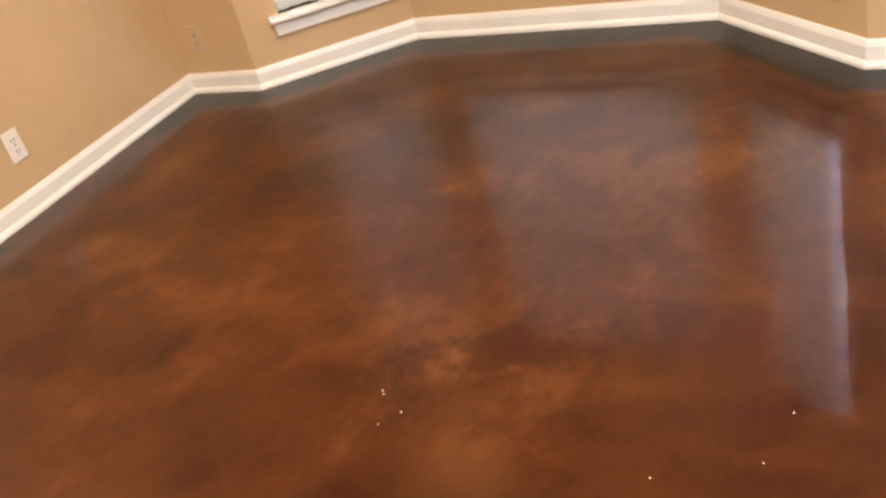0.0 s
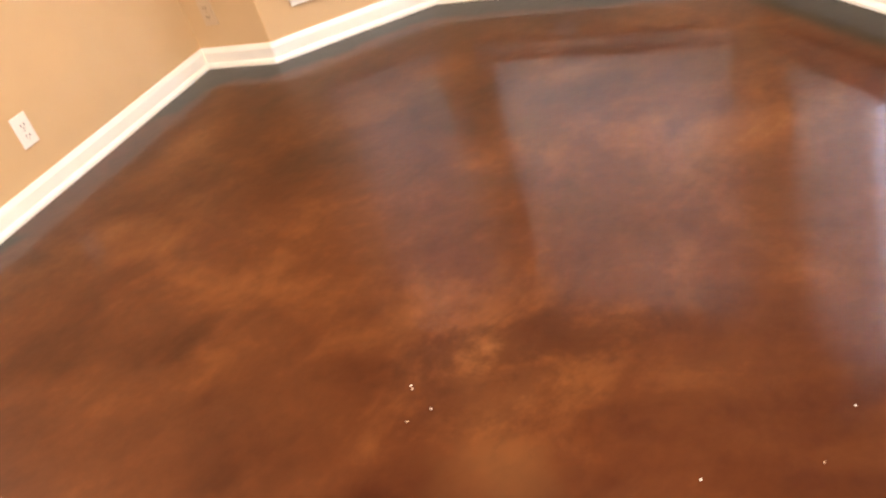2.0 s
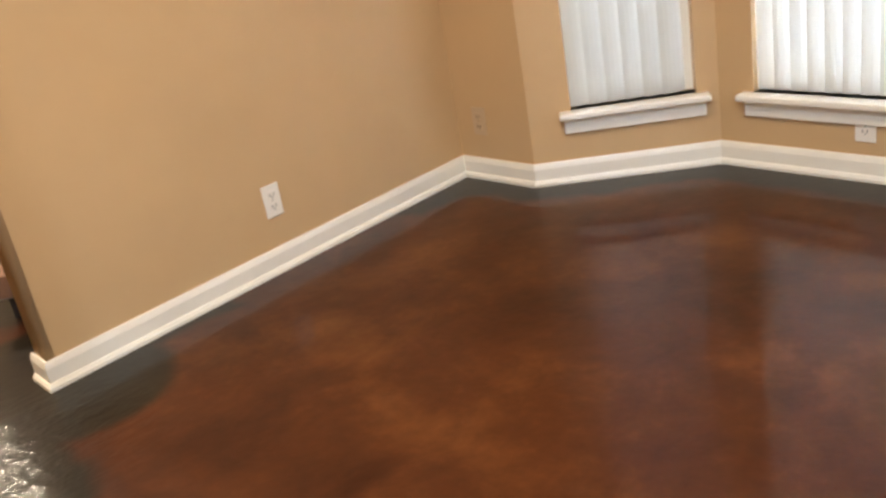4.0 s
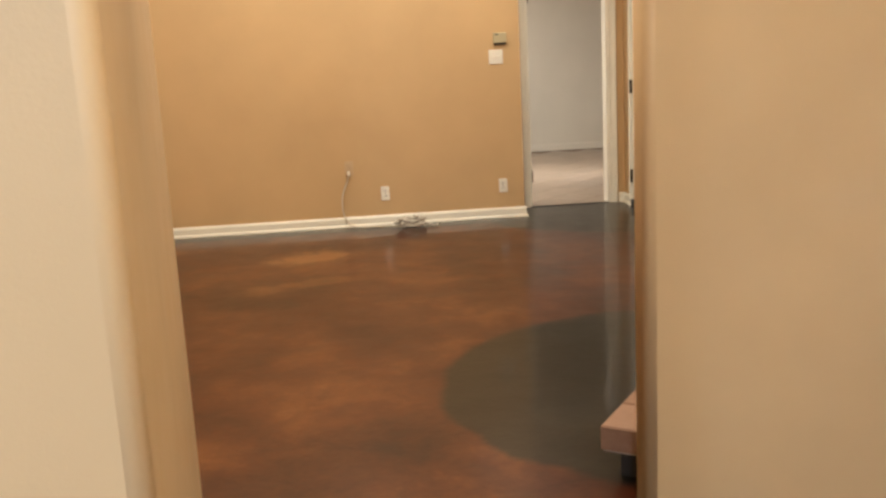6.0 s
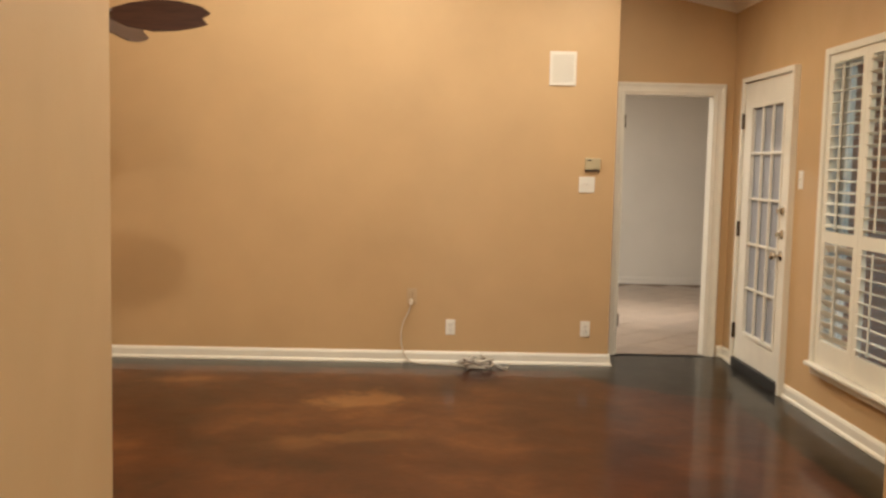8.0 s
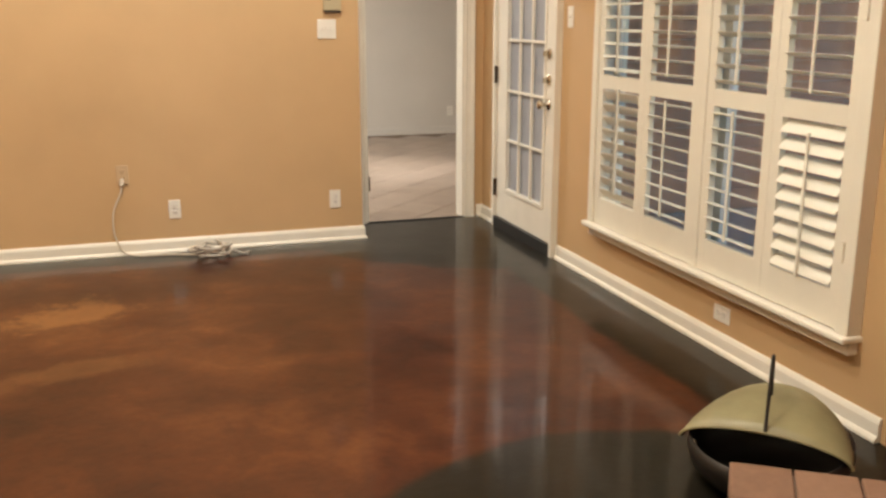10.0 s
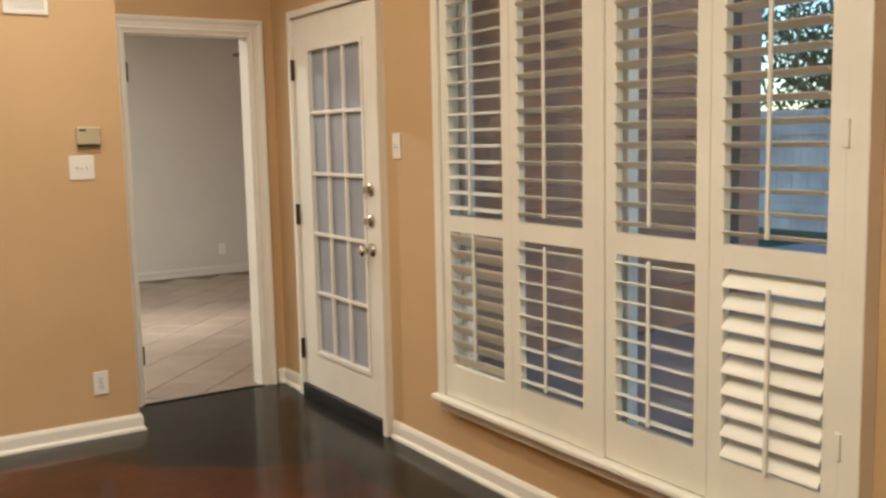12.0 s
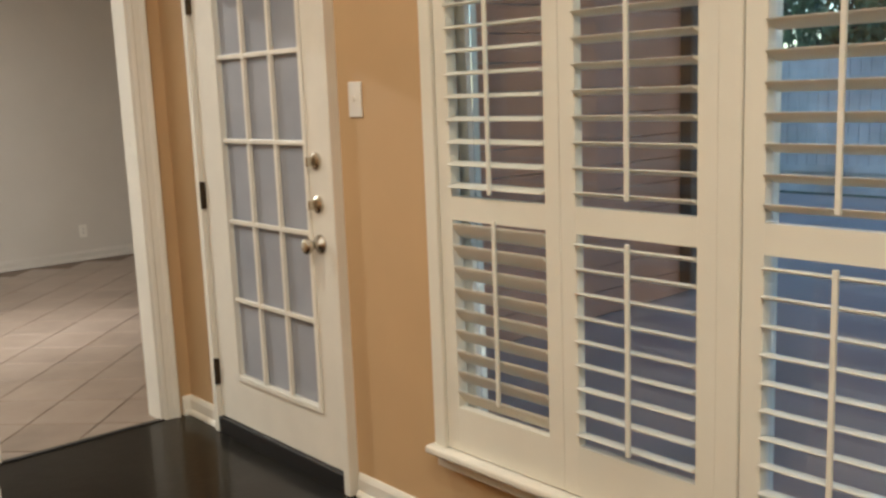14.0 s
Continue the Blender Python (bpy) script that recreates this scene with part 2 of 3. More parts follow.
def wood(name, dark, light, rough=0.35):
    m = Mat(name, light, rough)
    m.set("Base Color", m.ramp(m.noise(6.0, 6.0, 0.6, (1.0, 12.0, 12.0), 0.6, True), [(0.3, dark), (0.7, light)]))
    return m.mat


olive_enamel = olive_metal()
fan_wood = wood("dark_walnut", (0.02, 0.008, 0.005), (0.055, 0.022, 0.013))


def glass_material(name, tint, rough=0.0):
    m = Mat(name, tint, rough)
    m.set("Transmission Weight", 1.0)
    m.set("IOR", 1.45)
    return m.mat


clear_glass = glass_material("window_glass", (0.93, 0.96, 0.97))


def film_glass():
    """Glass with a grey privacy film behind it."""
    m = Mat("filmed_glass", (0.3, 0.31, 0.33), 0.5)
    m.set("Base Color", m.ramp(m.noise(3.0, 4.0), [(0.3, (0.30, 0.315, 0.35)), (0.7, (0.39, 0.405, 0.44))]))
    m.set("Specular IOR Level", 0.12)
    return m.mat


frosted = film_glass()


def blind_material():
    m = Mat("vinyl_blind", (0.80, 0.78, 0.70), 0.5)
    thin = m.node("BsdfTranslucent")
    thin.inputs["Color"].default_value = (0.80, 0.78, 0.72, 1)
    mixer = m.node("MixShader")
    mixer.inputs[0].default_value = 0.55
    m.tree.links.new(m.bsdf.outputs[0], mixer.inputs[1])
    m.tree.links.new(thin.outputs[0], mixer.inputs[2])
    m.tree.links.new(mixer.outputs[0], m.tree.nodes["Material Output"].inputs["Surface"])
    return m.mat


vinyl = blind_material()


def glowing(name, color, strength):
    m = Mat(name, color, 0.5)
    m.set("Emission Color", (*color, 1))
    m.set("Emission Strength", strength)
    return m.mat


lamp_lens = glowing("lamp_lens", (1.0, 0.84, 0.62), 30.0)
cord_grey = Mat("grey_cord", (0.44, 0.40, 0.34), 0.5).mat
cord_ivory = Mat("ivory_cord", (0.62, 0.55, 0.44), 0.45).mat
siding = painted("taupe_siding", (0.48, 0.235, 0.135), 0.8, 0.2)
concrete = painted("patio_concrete", (0.52, 0.385, 0.31), 0.9, 0.15, 60.0, 0.4)
lawn = painted("lawn", (0.05, 0.075, 0.03), 0.95, 0.4, 40.0, 0.8)
fence_wood = painted("weathered_fence", (0.52, 0.49, 0.45), 0.9, 0.3)
leaf = painted("leaf_green", (0.09, 0.13, 0.06), 0.7, 0.35, 20.0, 0.1)
bark = painted("bark", (0.09, 0.065, 0.045), 0.95, 0.3, 30.0, 0.8)
roofing = painted("roof_shingle", (0.09, 0.085, 0.085), 0.95, 0.2)

# ---- structure: living room ----
EAVE, SLOPE, RIDGE_X = 2.72, 0.22, -3.6
W1Y, ALCOVE_X = -0.43, -0.945
STUB_X, STUB_Y0, STUB_Y1 = -1.643, -5.905, -5.797
STUB_NEAR, STUB_FAR = (STUB_X, -6.033), (STUB_X, -5.925)
LEFT_NEAR, LEFT_BEND, LEFT_FAR = (-2.525, -7.22), (-2.648, -6.50), (-2.766, -5.772)
BACK_X, BACK_Y = -5.5, -11.0
NOOK_TOP = 2.72


def roof(x):
    return EAVE + SLOPE * min(-x, -RIDGE_X)


def gable(x0, x1, z0=0.0):
    """An upright outline in x and z under the sloping ceiling."""
    pts = [(x0, z0), (x1, z0), (x1, roof(x1) + 0.05)]
    if x0 < RIDGE_X < x1:
        pts.append((RIDGE_X, roof(RIDGE_X) + 0.05))
    return pts + [(x0, roof(x0) + 0.05)]


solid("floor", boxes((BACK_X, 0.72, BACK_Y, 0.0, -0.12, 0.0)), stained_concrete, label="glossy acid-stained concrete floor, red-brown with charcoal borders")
solid("wall_north", prism(gable(BACK_X, ALCOVE_X), "y", W1Y, W1Y + 0.13), tan_paint, label="tan painted wall with outlets and a vent")
solid("wall_alcove", boxes((ALCOVE_X - 0.13, ALCOVE_X, W1Y + 0.13, 0.0, 0.0, roof(ALCOVE_X) + 0.05)), tan_paint, label="short tan painted return wall beside the doorway")

DOOR_L, DOOR_R, DOOR_H = -0.815, -0.108, 2.02
bm = boxes((-1.06, DOOR_L, 0.0, 0.12, 0.0, DOOR_H), (DOOR_R, 0.15, 0.0, 0.12, 0.0, DOOR_H))
prism(gable(-1.06, 0.15, DOOR_H), "y", 0.0, 0.12, bm)
solid("wall_doorway", bm, tan_paint, label="tan painted wall around the open doorway")

EXT_Y0, EXT_Y1, EXT_H = -1.285, -0.295, 2.11
WIN_Y0, WIN_Y1, WIN_Z0, WIN_Z1 = -3.72, -1.81, 0.335, 2.12
T, EAST_X = 0.15, 0.03
bm = boxes((EAST_X, T, EXT_Y1, 0.0, 0.0, EAVE), (EAST_X, T, EXT_Y0, EXT_Y1, EXT_H, EAVE), (EAST_X, T, WIN_Y1, EXT_Y0, 0.0, EAVE),
           (EAST_X, T, WIN_Y0, WIN_Y1, 0.0, WIN_Z0), (EAST_X, T, WIN_Y0, WIN_Y1, WIN_Z1, EAVE), (EAST_X, T, STUB_Y1, WIN_Y0, 0.0, EAVE))
solid("wall_east", bm, tan_paint, label="tan painted outer wall with a glazed door and shuttered window")


def rounded_wall(name, outline, z1, free, label):
    """A wall on a floor outline whose free corners are rounded."""
    bm = prism(outline, "z", 0.0, z1)
    es = [e for e in bm.edges if abs(e.verts[0].co.z - e.verts[1].co.z) > 0.5 and any((e.verts[0].co.xy - Vector(f)).length < 1e-4 for f in free)]
    bmesh.ops.bevel(bm, geom=es, offset=0.028, segments=6, profile=0.5, affect="EDGES")
    ob = solid(name, bm, tan_paint, label=label)
    longest = max(p.area for p in ob.data.polygons)
    for p in ob.data.polygons:
        p.use_smooth = p.area < 0.05 * longest
    return ob


rounded_wall("wall_divider", [STUB_NEAR, (0.19, STUB_Y0), (0.19, STUB_Y1), STUB_FAR], 2.45, [STUB_NEAR, STUB_FAR], "tan painted dividing wall with a rounded end")
rounded_wall("wall_passage", [LEFT_NEAR, LEFT_BEND, LEFT_FAR, (BACK_X, LEFT_FAR[1]), (BACK_X, LEFT_NEAR[1])], 2.45, [LEFT_NEAR, LEFT_FAR], "tan painted wall with rounded corners beside the passage")
solid("wall_passage_top", boxes((BACK_X, LEFT_NEAR[0] - 0.25, LEFT_NEAR[1] + 0.02, STUB_Y0 - 0.002, 2.45, NOOK_TOP)), tan_paint, label="tan painted soffit above the passage wall")
solid("wall_header", prism(gable(BACK_X, 0.19, 2.45), "y", STUB_Y0, STUB_Y1), tan_paint, label="tan painted header above the passage")
solid("wall_west", boxes((BACK_X - 0.12, BACK_X, BACK_Y, W1Y + 0.13, 0.0, 3.7)), tan_paint, label="plain tan painted wall")
solid("wall_south", boxes((BACK_X, 0.2, BACK_Y - 0.12, BACK_Y, 0.0, 2.8)), tan_paint, label="plain tan painted wall")
bm = prism([(0.15, EAVE), (0.15, EAVE + 0.1), (RIDGE_X, roof(RIDGE_X) + 0.1), (BACK_X, roof(BACK_X) + 0.1), (BACK_X, roof(BACK_X)), (RIDGE_X, roof(RIDGE_X))], "y", STUB_Y0 + 0.07, 0.12)
solid("ceiling_living", bm, ceiling_paint, label="sloping painted ceiling of the living room")
solid("ceiling_nook", boxes((BACK_X, 1.0, BACK_Y, STUB_Y0, NOOK_TOP, NOOK_TOP + 0.1)), ceiling_paint, label="flat painted ceiling of the breakfast nook")

BASE = [(0, 0), (0.025, 0), (0.025, 0.010), (0.019, 0.020), (0.014, 0.023), (0.014, 0.066), (0.010, 0.078), (0.006, 0.086), (0, 0.086)]
C0, C1, C2, C3, C4 = (0.19, STUB_Y0), (0.20, -6.29), (0.67, -6.81), (0.67, -8.10), (0.20, -8.64)
sweep([(EAST_X, -3.90), (EAST_X, EXT_Y0 - 0.012)], BASE, "baseboard", trim_paint, "white baseboard with shoe moulding below the window")
sweep([(EAST_X, EXT_Y1 + 0.012), (EAST_X, -0.001), (-0.018, -0.001)], BASE, "baseboard", trim_paint, "short white baseboard in the corner")
sweep([(ALCOVE_X, -0.025), (ALCOVE_X, W1Y), (BACK_X, W1Y)], BASE, "baseboard", trim_paint, "white baseboard with shoe moulding along the tan wall")
sweep([(0.2, BACK_Y), C4, C3, C2, C1, C0, STUB_NEAR, STUB_FAR], BASE, "baseboard", trim_paint, "white baseboard with shoe moulding round the bay")
sweep([(BACK_X, LEFT_FAR[1]), LEFT_FAR, LEFT_BEND, LEFT_NEAR, (BACK_X, LEFT_NEAR[1])], BASE, "baseboard", trim_paint, "white baseboard round the passage wall")

# crown moulding under the sloping ceiling
crown = [(0.0, -0.085), (0.012, -0.085), (0.025, -0.06), (0.06, -0.025), (0.07, -0.008), (0.07, 0.02), (0.0, 0.02)]
bm = prism([(EAST_X - o, EAVE + z + o * SLOPE) for o, z in crown], "y", -3.9, 0.0)
solid("trim_crown", bm, trim_paint, label="white crown moulding along the outer wall")
bm = bmesh.new()
for x in (ALCOVE_X, EAST_X - 0.005):
    for o, z in crown:
        bm.verts.new((x, -o, roof(x) + z))
bm.verts.ensure_lookup_table()
n = len(crown)
bm.faces.new([bm.verts[i] for i in range(n)])
bm.faces.new([bm.verts[n + i] for i in range(n)])
for i in range(n):
    j = (i + 1) % n
    bm.faces.new((bm.verts[i], bm.verts[j], bm.verts[n + j], bm.verts[n + i]))
solid("trim_crown", bm, trim_paint, label="white crown moulding above the doorway")

# doorway lining and moulded casing
bm = boxes((DOOR_L, DOOR_L + 0.015, -0.004, 0.124, 0.0, DOOR_H - 0.015), (DOOR_R - 0.015, DOOR_R, -0.004, 0.124, 0.0, DOOR_H - 0.015), (DOOR_L, DOOR_R, -0.004, 0.124, DOOR_H - 0.015, DOOR_H))
jamb = solid("trim_jamb", bm, trim_paint, label="white painted door lining of the open doorway")
for z in (0.27, 1.80):
    part("hinge", boxes((DOOR_L + 0.0155, DOOR_L + 0.030, 0.01, 0.05, z - 0.05, z + 0.05), bevel=0.002), bronze, jamb, "dark bronze hinge")


def casing(name, x0, x1, top, y, face, width=0.075):
    """Three mitred boards of casing with a stepped profile."""
    steps = [(0.0, 0.0), (0.0, 0.010), (0.012, 0.014), (0.020, 0.010), (0.045, 0.013), (0.055, 0.019), (width - 0.006, 0.022), (width, 0.016), (width, 0.0)]
    bm = bmesh.new()
    rings = []
    for corner in ((x0, 0.0, -1, 0), (x0, top, -1, 1), (x1, top, 1, 1), (x1, 0.0, 1, 0)):
        cx, cz, sx, sz = corner
        rings.append([bm.verts.new((cx + sx * w, y + face * d, cz + sz * w)) for w, d in steps])
    for r, s in zip(rings, rings[1:]):
        for k in range(len(steps)):
            j = (k + 1) % len(steps)
            bm.faces.new((r[k], r[j], s[j], s[k]))
    bm.faces.new(rings[0])
    bm.faces.new(rings[-1][::-1])
    return solid(name, bm, trim_paint, label="white moulded casing round the open doorway")


casing("trim_casing", DOOR_L, DOOR_R, DOOR_H, 0.0, -1.0)
solid("trim_threshold", boxes((DOOR_L, DOOR_R, -0.01, 0.02, 0.0, 0.006), bevel=0.002), black_rubber, label="thin dark threshold strip in the doorway")

# ---- structure: bay of the nook ----


def bay_wall(name, p, q, hole=None, thick=0.14, top=NOOK_TOP):
    """A wall between two floor points, the room to the left; hole: start, end along it, low and high edge."""
    p, q = Vector(p), Vector(q)
    length = (q - p).length
    spans = [(0, length, 0, top)]
    if hole:
        a, b, z0, z1 = hole
        spans = [(0, a, 0, top), (b, length, 0, top), (a, b, 0, z0), (a, b, z1, top)]
    bm = boxes(*[(a, b, -thick, 0.0, z0, z1) for a, b, z0, z1 in spans])
    turn = math.atan2((q - p).y, (q - p).x)
    m = Matrix.Translation((p.x, p.y, 0)) @ Matrix.Rotation(turn, 4, "Z")
    bm.transform(m)
    solid(name, bm, tan_paint, label="tan painted wall of the bay")
    return m, length


SILL, HEAD = 0.278, 1.63
bay_wall("wall_bay_a", C1, C0)
bay_wall("wall_bay_e", (0.2, BACK_Y), C4)


def bay_window(index, p, q, a, b, gap=0.0, turn=20, dusk=1.0):
    """A narrow window with a stool and apron, glass, and closed vertical blinds."""
    m, length = bay_wall("wall_bay_" + index, p, q, (a, b, SILL, HEAD))
    win = tagged(new("window_" + index), "white framed bay window with dusk behind it", "window", "bay windows", "structure")
    win.matrix_world = m
    part("window_frame", boxes((a, a + 0.03, -0.11, -0.07, SILL, HEAD), (b - 0.03, b, -0.11, -0.07, SILL, HEAD), (a + 0.03, b - 0.03, -0.11, -0.07, SILL, SILL + 0.035), (a + 0.03, b - 0.03, -0.11, -0.07, HEAD - 0.035, HEAD), (a + 0.03, b - 0.03, -0.11, -0.07, 1.06, 1.10)), trim_paint, win)
    pane = part("pane", boxes((a + 0.03, b - 0.03, -0.094, -0.090, SILL + 0.035, HEAD - 0.035)), clear_glass, win)
    pane.visible_shadow = False
    sill = bmesh.new()
    box(sill, a - 0.045, b + 0.045, -0.065, 0.055, SILL - 0.024, SILL, 0.006)
    part("window_sill", sill, trim_paint, win)
    apron = bmesh.new()
    box(apron, a - 0.03, b + 0.03, 0.001, 0.018, SILL - 0.085, SILL - 0.026, 0.004)
    part("apron", apron, trim_paint, win)
    blind = thing("vertical_blind", "white vinyl vertical blinds hanging closed in a window", "blind", m, "bay blinds")
    part("head_rail", boxes((a + 0.01, b - 0.01, -0.062, -0.02, HEAD - 0.05, HEAD - 0.002), bevel=0.003), trim_paint, blind)
    glow = bpy.data.lights.new("dusk_light", "AREA")
    glow.shape, glow.size, glow.size_y, glow.energy, glow.color = "RECTANGLE", b - a - 0.08, HEAD - SILL - 0.12, DUSK_W * (b - a) * dusk, (0.58, 0.70, 1.0)
    lamp = new("dusk_light", glow)
    lamp.matrix_world = m @ pose((a + b) / 2, -0.075, (SILL + HEAD) / 2, -90, 0, 0)
    n = max(3, int((b - a - gap - 0.04) / 0.058))
    slat = None
    for i in range(n):
        x = a + gap + 0.045 + (b - a - gap - 0.09) * i / (n - 1)
        if slat is None:
            bm = bmesh.new()
            outline = [(0.045 * u, 0.010 * (1 - u * u)) for u in (-1, -0.6, -0.2, 0.2, 0.6, 1)]
            outline += [(px, py - 0.0015) for px, py in outline[::-1]]
            prism(outline, "z", SILL + 0.005, HEAD - 0.05, bm)
            slat = mesh_of("slat", bm)
            slat.materials.append(vinyl)
        ob = new("slat", slat)
        ob.parent = blind
        ob.matrix_basis = pose(x, -0.041, 0, 0, 0, turn)


bay_window("b", C2, C1, 0.08, 0.54, 0.03, dusk=0.6)
bay_window("c", C3, C2, 0.14, 1.15, dusk=2.2)
bay_window("d", C4, C3, 0.14, 0.62, 0.095, 24, 3.0)

# ---- structure: tiled room beyond the doorway ----
FAR_X0, FAR_X1, FAR_Y1, FAR_TOP = -2.4, 3.4, 4.7, 2.74
solid("floor_far_room", boxes((FAR_X0, FAR_X1, 0.02, FAR_Y1, -0.12, -0.006)), grout, label="grout bed of the tiled room")
solid("wall_far_north", boxes((FAR_X0, FAR_X1, FAR_Y1, FAR_Y1 + 0.12, -0.05, FAR_TOP)), grey_paint, label="pale grey painted wall of the far room")
solid("wall_far_west", boxes((FAR_X0 - 0.12, FAR_X0, 0.12, FAR_Y1, -0.05, FAR_TOP)), grey_paint, label="pale grey painted wall of the far room")
solid("wall_far_east", boxes((FAR_X1, FAR_X1 + 0.12, 0.12, FAR_Y1, -0.05, FAR_TOP)), grey_paint, label="pale grey painted wall of the far room")
solid("wall_far_south", boxes((FAR_X0, -1.06, 0.0, 0.12, -0.05, FAR_TOP), (0.15, FAR_X1, 0.0, 0.12, -0.05, FAR_TOP)), grey_paint, label="pale grey painted wall of the far room")
solid("ceiling_far_room", boxes((FAR_X0, FAR_X1, 0.12, FAR_Y1, FAR_TOP, FAR_TOP + 0.1)), ceiling_paint, label="painted ceiling of the far room")
sweep([(FAR_X1, 0.12), (FAR_X1, FAR_Y1), (FAR_X0, FAR_Y1), (FAR_X0, 0.12)], BASE, "baseboard", grey_paint, "pale baseboard of the far room")

# ---- glazed outer door ----


def outer_door():
    door = tagged(new("door_1"), "white painted glazed outer door with fifteen grey panes, closed", "door", "", "structure")
    y0, y1, zb, zt = -1.245, -0.335, 0.075, 2.07
    gy0, gy1, gz0, gz1 = -1.098, -0.522, 0.287, 1.885
    # door frame in the wall
    bm = boxes((-0.012, 0.13, EXT_Y0, y0 - 0.004, 0.0, EXT_H), (-0.012, 0.13, y1 + 0.004, EXT_Y1, 0.0, EXT_H), (-0.012, 0.13, y0 - 0.004, y1 + 0.004, zt + 0.004, EXT_H), bevel=0.004)
    part("door_frame", bm, trim_paint, door)
    bm = boxes((0.008, 0.05, gy1, y1, zb, zt), (0.008, 0.05, y0, gy0, zb, zt), (0.008, 0.05, gy0, gy1, zb, gz0), (0.008, 0.05, gy0, gy1, gz1, zt))
    part("door_leaf", bm, trim_paint, door)
    bm = boxes((0.0, 0.007, gy1, gy1 + 0.022, gz0 - 0.022, gz1 + 0.022), (0.0, 0.007, gy0 - 0.022, gy0, gz0 - 0.022, gz1 + 0.022), (0.0, 0.007, gy0, gy1, gz0 - 0.022, gz0), (0.0, 0.007, gy0, gy1, gz1, gz1 + 0.022), bevel=0.002)
    part("glazing_bead", bm, trim_paint, door)
    w, h = (gy1 - gy0) / 3, (gz1 - gz0) / 5
    for i in (1, 2):
        part("muntin", boxes((0.004, 0.022, gy0 + i * w - 0.009, gy0 + i * w + 0.009, gz0, gz1), bevel=0.003), trim_paint, door)
    for j in range(1, 5):
        part("muntin", boxes((0.006, 0.020, gy0, gy1, gz0 + j * h - 0.009, gz0 + j * h + 0.009), bevel=0.003), trim_paint, door)
    bm = boxes((0.0, 0.004, -w / 2 + 0.004, w / 2 - 0.004, -h / 2 + 0.004, h / 2 - 0.004))
    me = mesh_of("pane", bm)
    me.materials.append(frosted)
    for i in range(3):
        for j in range(5):
            ob = new("pane", me)
            ob.parent = door
            ob.location = (0.024, gy0 + (i + 0.5) * w, gz0 + (j + 0.5) * h)
    turn = Matrix.Rotation(-math.pi / 2, 4, "Y")
    knob = part("door_knob", lathe(bmesh.new(), [(0.0, 0.0), (0.034, 0.0), (0.033, 0.006), (0.014, 0.012), (0.012, 0.034), (0.022, 0.042), (0.029, 0.054), (0.027, 0.066), (0.016, 0.073), (0.0, 0.074)], Matrix.Translation((0.008, -1.165, 0.895)) @ turn), nickel, door, "satin nickel knob")
    for z in (1.035, 1.185):
        lock = part("deadbolt", lathe(bmesh.new(), [(0.0, 0.0), (0.032, 0.0), (0.030, 0.008), (0.020, 0.014), (0.0, 0.015)], Matrix.Translation((0.008, -1.165, z)) @ turn), nickel, door, "satin nickel deadbolt")
        part("thumb_turn", boxes((-0.034, -0.006, -1.169, -1.161, z - 0.017, z + 0.017), bevel=0.003), nickel, lock)
    for z in (0.27, 1.02, 1.80):
        bm = boxes((-0.004, 0.009, -0.344, -0.326, z - 0.055, z + 0.055), bevel=0.002)
        tube(bm, [(-0.008, -0.334, z - 0.056), (-0.008, -0.334, z + 0.056)], 0.006)
        part("hinge", bm, bronze, door, "dark bronze hinge")
    part("threshold", boxes((-0.010, 0.13, y0 - 0.003, y1 + 0.003, 0.0, 0.071), bevel=0.003), black_rubber, door, "black weathered threshold")
    for p in knob.data.polygons:
        p.use_smooth = True


outer_door()

# ---- shuttered window ----


def shuttered_window():
    win = tagged(new("window_1"), "wide white framed window behind plantation shutters", "window", "", "structure")
    y0, y1, z0, z1 = WIN_Y0, WIN_Y1, WIN_Z0, WIN_Z1
    part("window_frame", boxes((0.08, 0.13, y0, y0 + 0.05, z0, z1), (0.08, 0.13, y1 - 0.05, y1, z0, z1), (0.08, 0.13, y0 + 0.05, y1 - 0.05, z0, z0 + 0.06), (0.08, 0.13, y0 + 0.05, y1 - 0.05, z1 - 0.06, z1), (0.08, 0.13, -2.82, -2.75, z0 + 0.06, z1 - 0.06), bevel=0.003), trim_paint, win)
    for a, b in ((y0 + 0.05, -2.82), (-2.75, y1 - 0.05)):
        pane = part("pane", boxes((0.100, 0.104, a, b, z0 + 0.06, z1 - 0.06)), clear_glass, win)
        pane.visible_shadow = False
    # shutter frame, stool and apron
    part("shutter_frame", boxes((-0.03, 0.07, y0 - 0.04, y0 + 0.024, z0, z1 + 0.02), (-0.03, 0.07, y1 - 0.022, y1 + 0.028, z0, z1 + 0.02), (-0.03, 0.07, y0 + 0.024, y1 - 0.022, z1 - 0.02, z1 + 0.02), (-0.024, 0.05, -2.814, -2.757, z0, z1 - 0.02), bevel=0.004), shutter_paint, win)
    bm = bmesh.new()
    box(bm, -0.055, 0.07, y0 - 0.05, y1 + 0.05, z0 - 0.024, z0, 0.007)
    part("window_sill", bm, trim_paint, win)
    bm = bmesh.new()
    box(bm, -0.016, EAST_X - 0.001, y0 - 0.035, y1 + 0.035, z0 - 0.072, z0 - 0.026, 0.005)
    part("apron", bm, trim_paint, win)


shuttered_window()


def shutter(ya, yb, tilts, hinge, label):
    """One hinged shutter panel: stiles, three rails, louvers and a tilt rod for each half. The panel's own y runs from 0 to its width."""
    width = yb - ya
    z0, z1, stile = 0.34, 2.10, 0.052
    panel = thing("shutter_panel", label, "shutter", pose(-0.004, ya, 0), "window shutters")
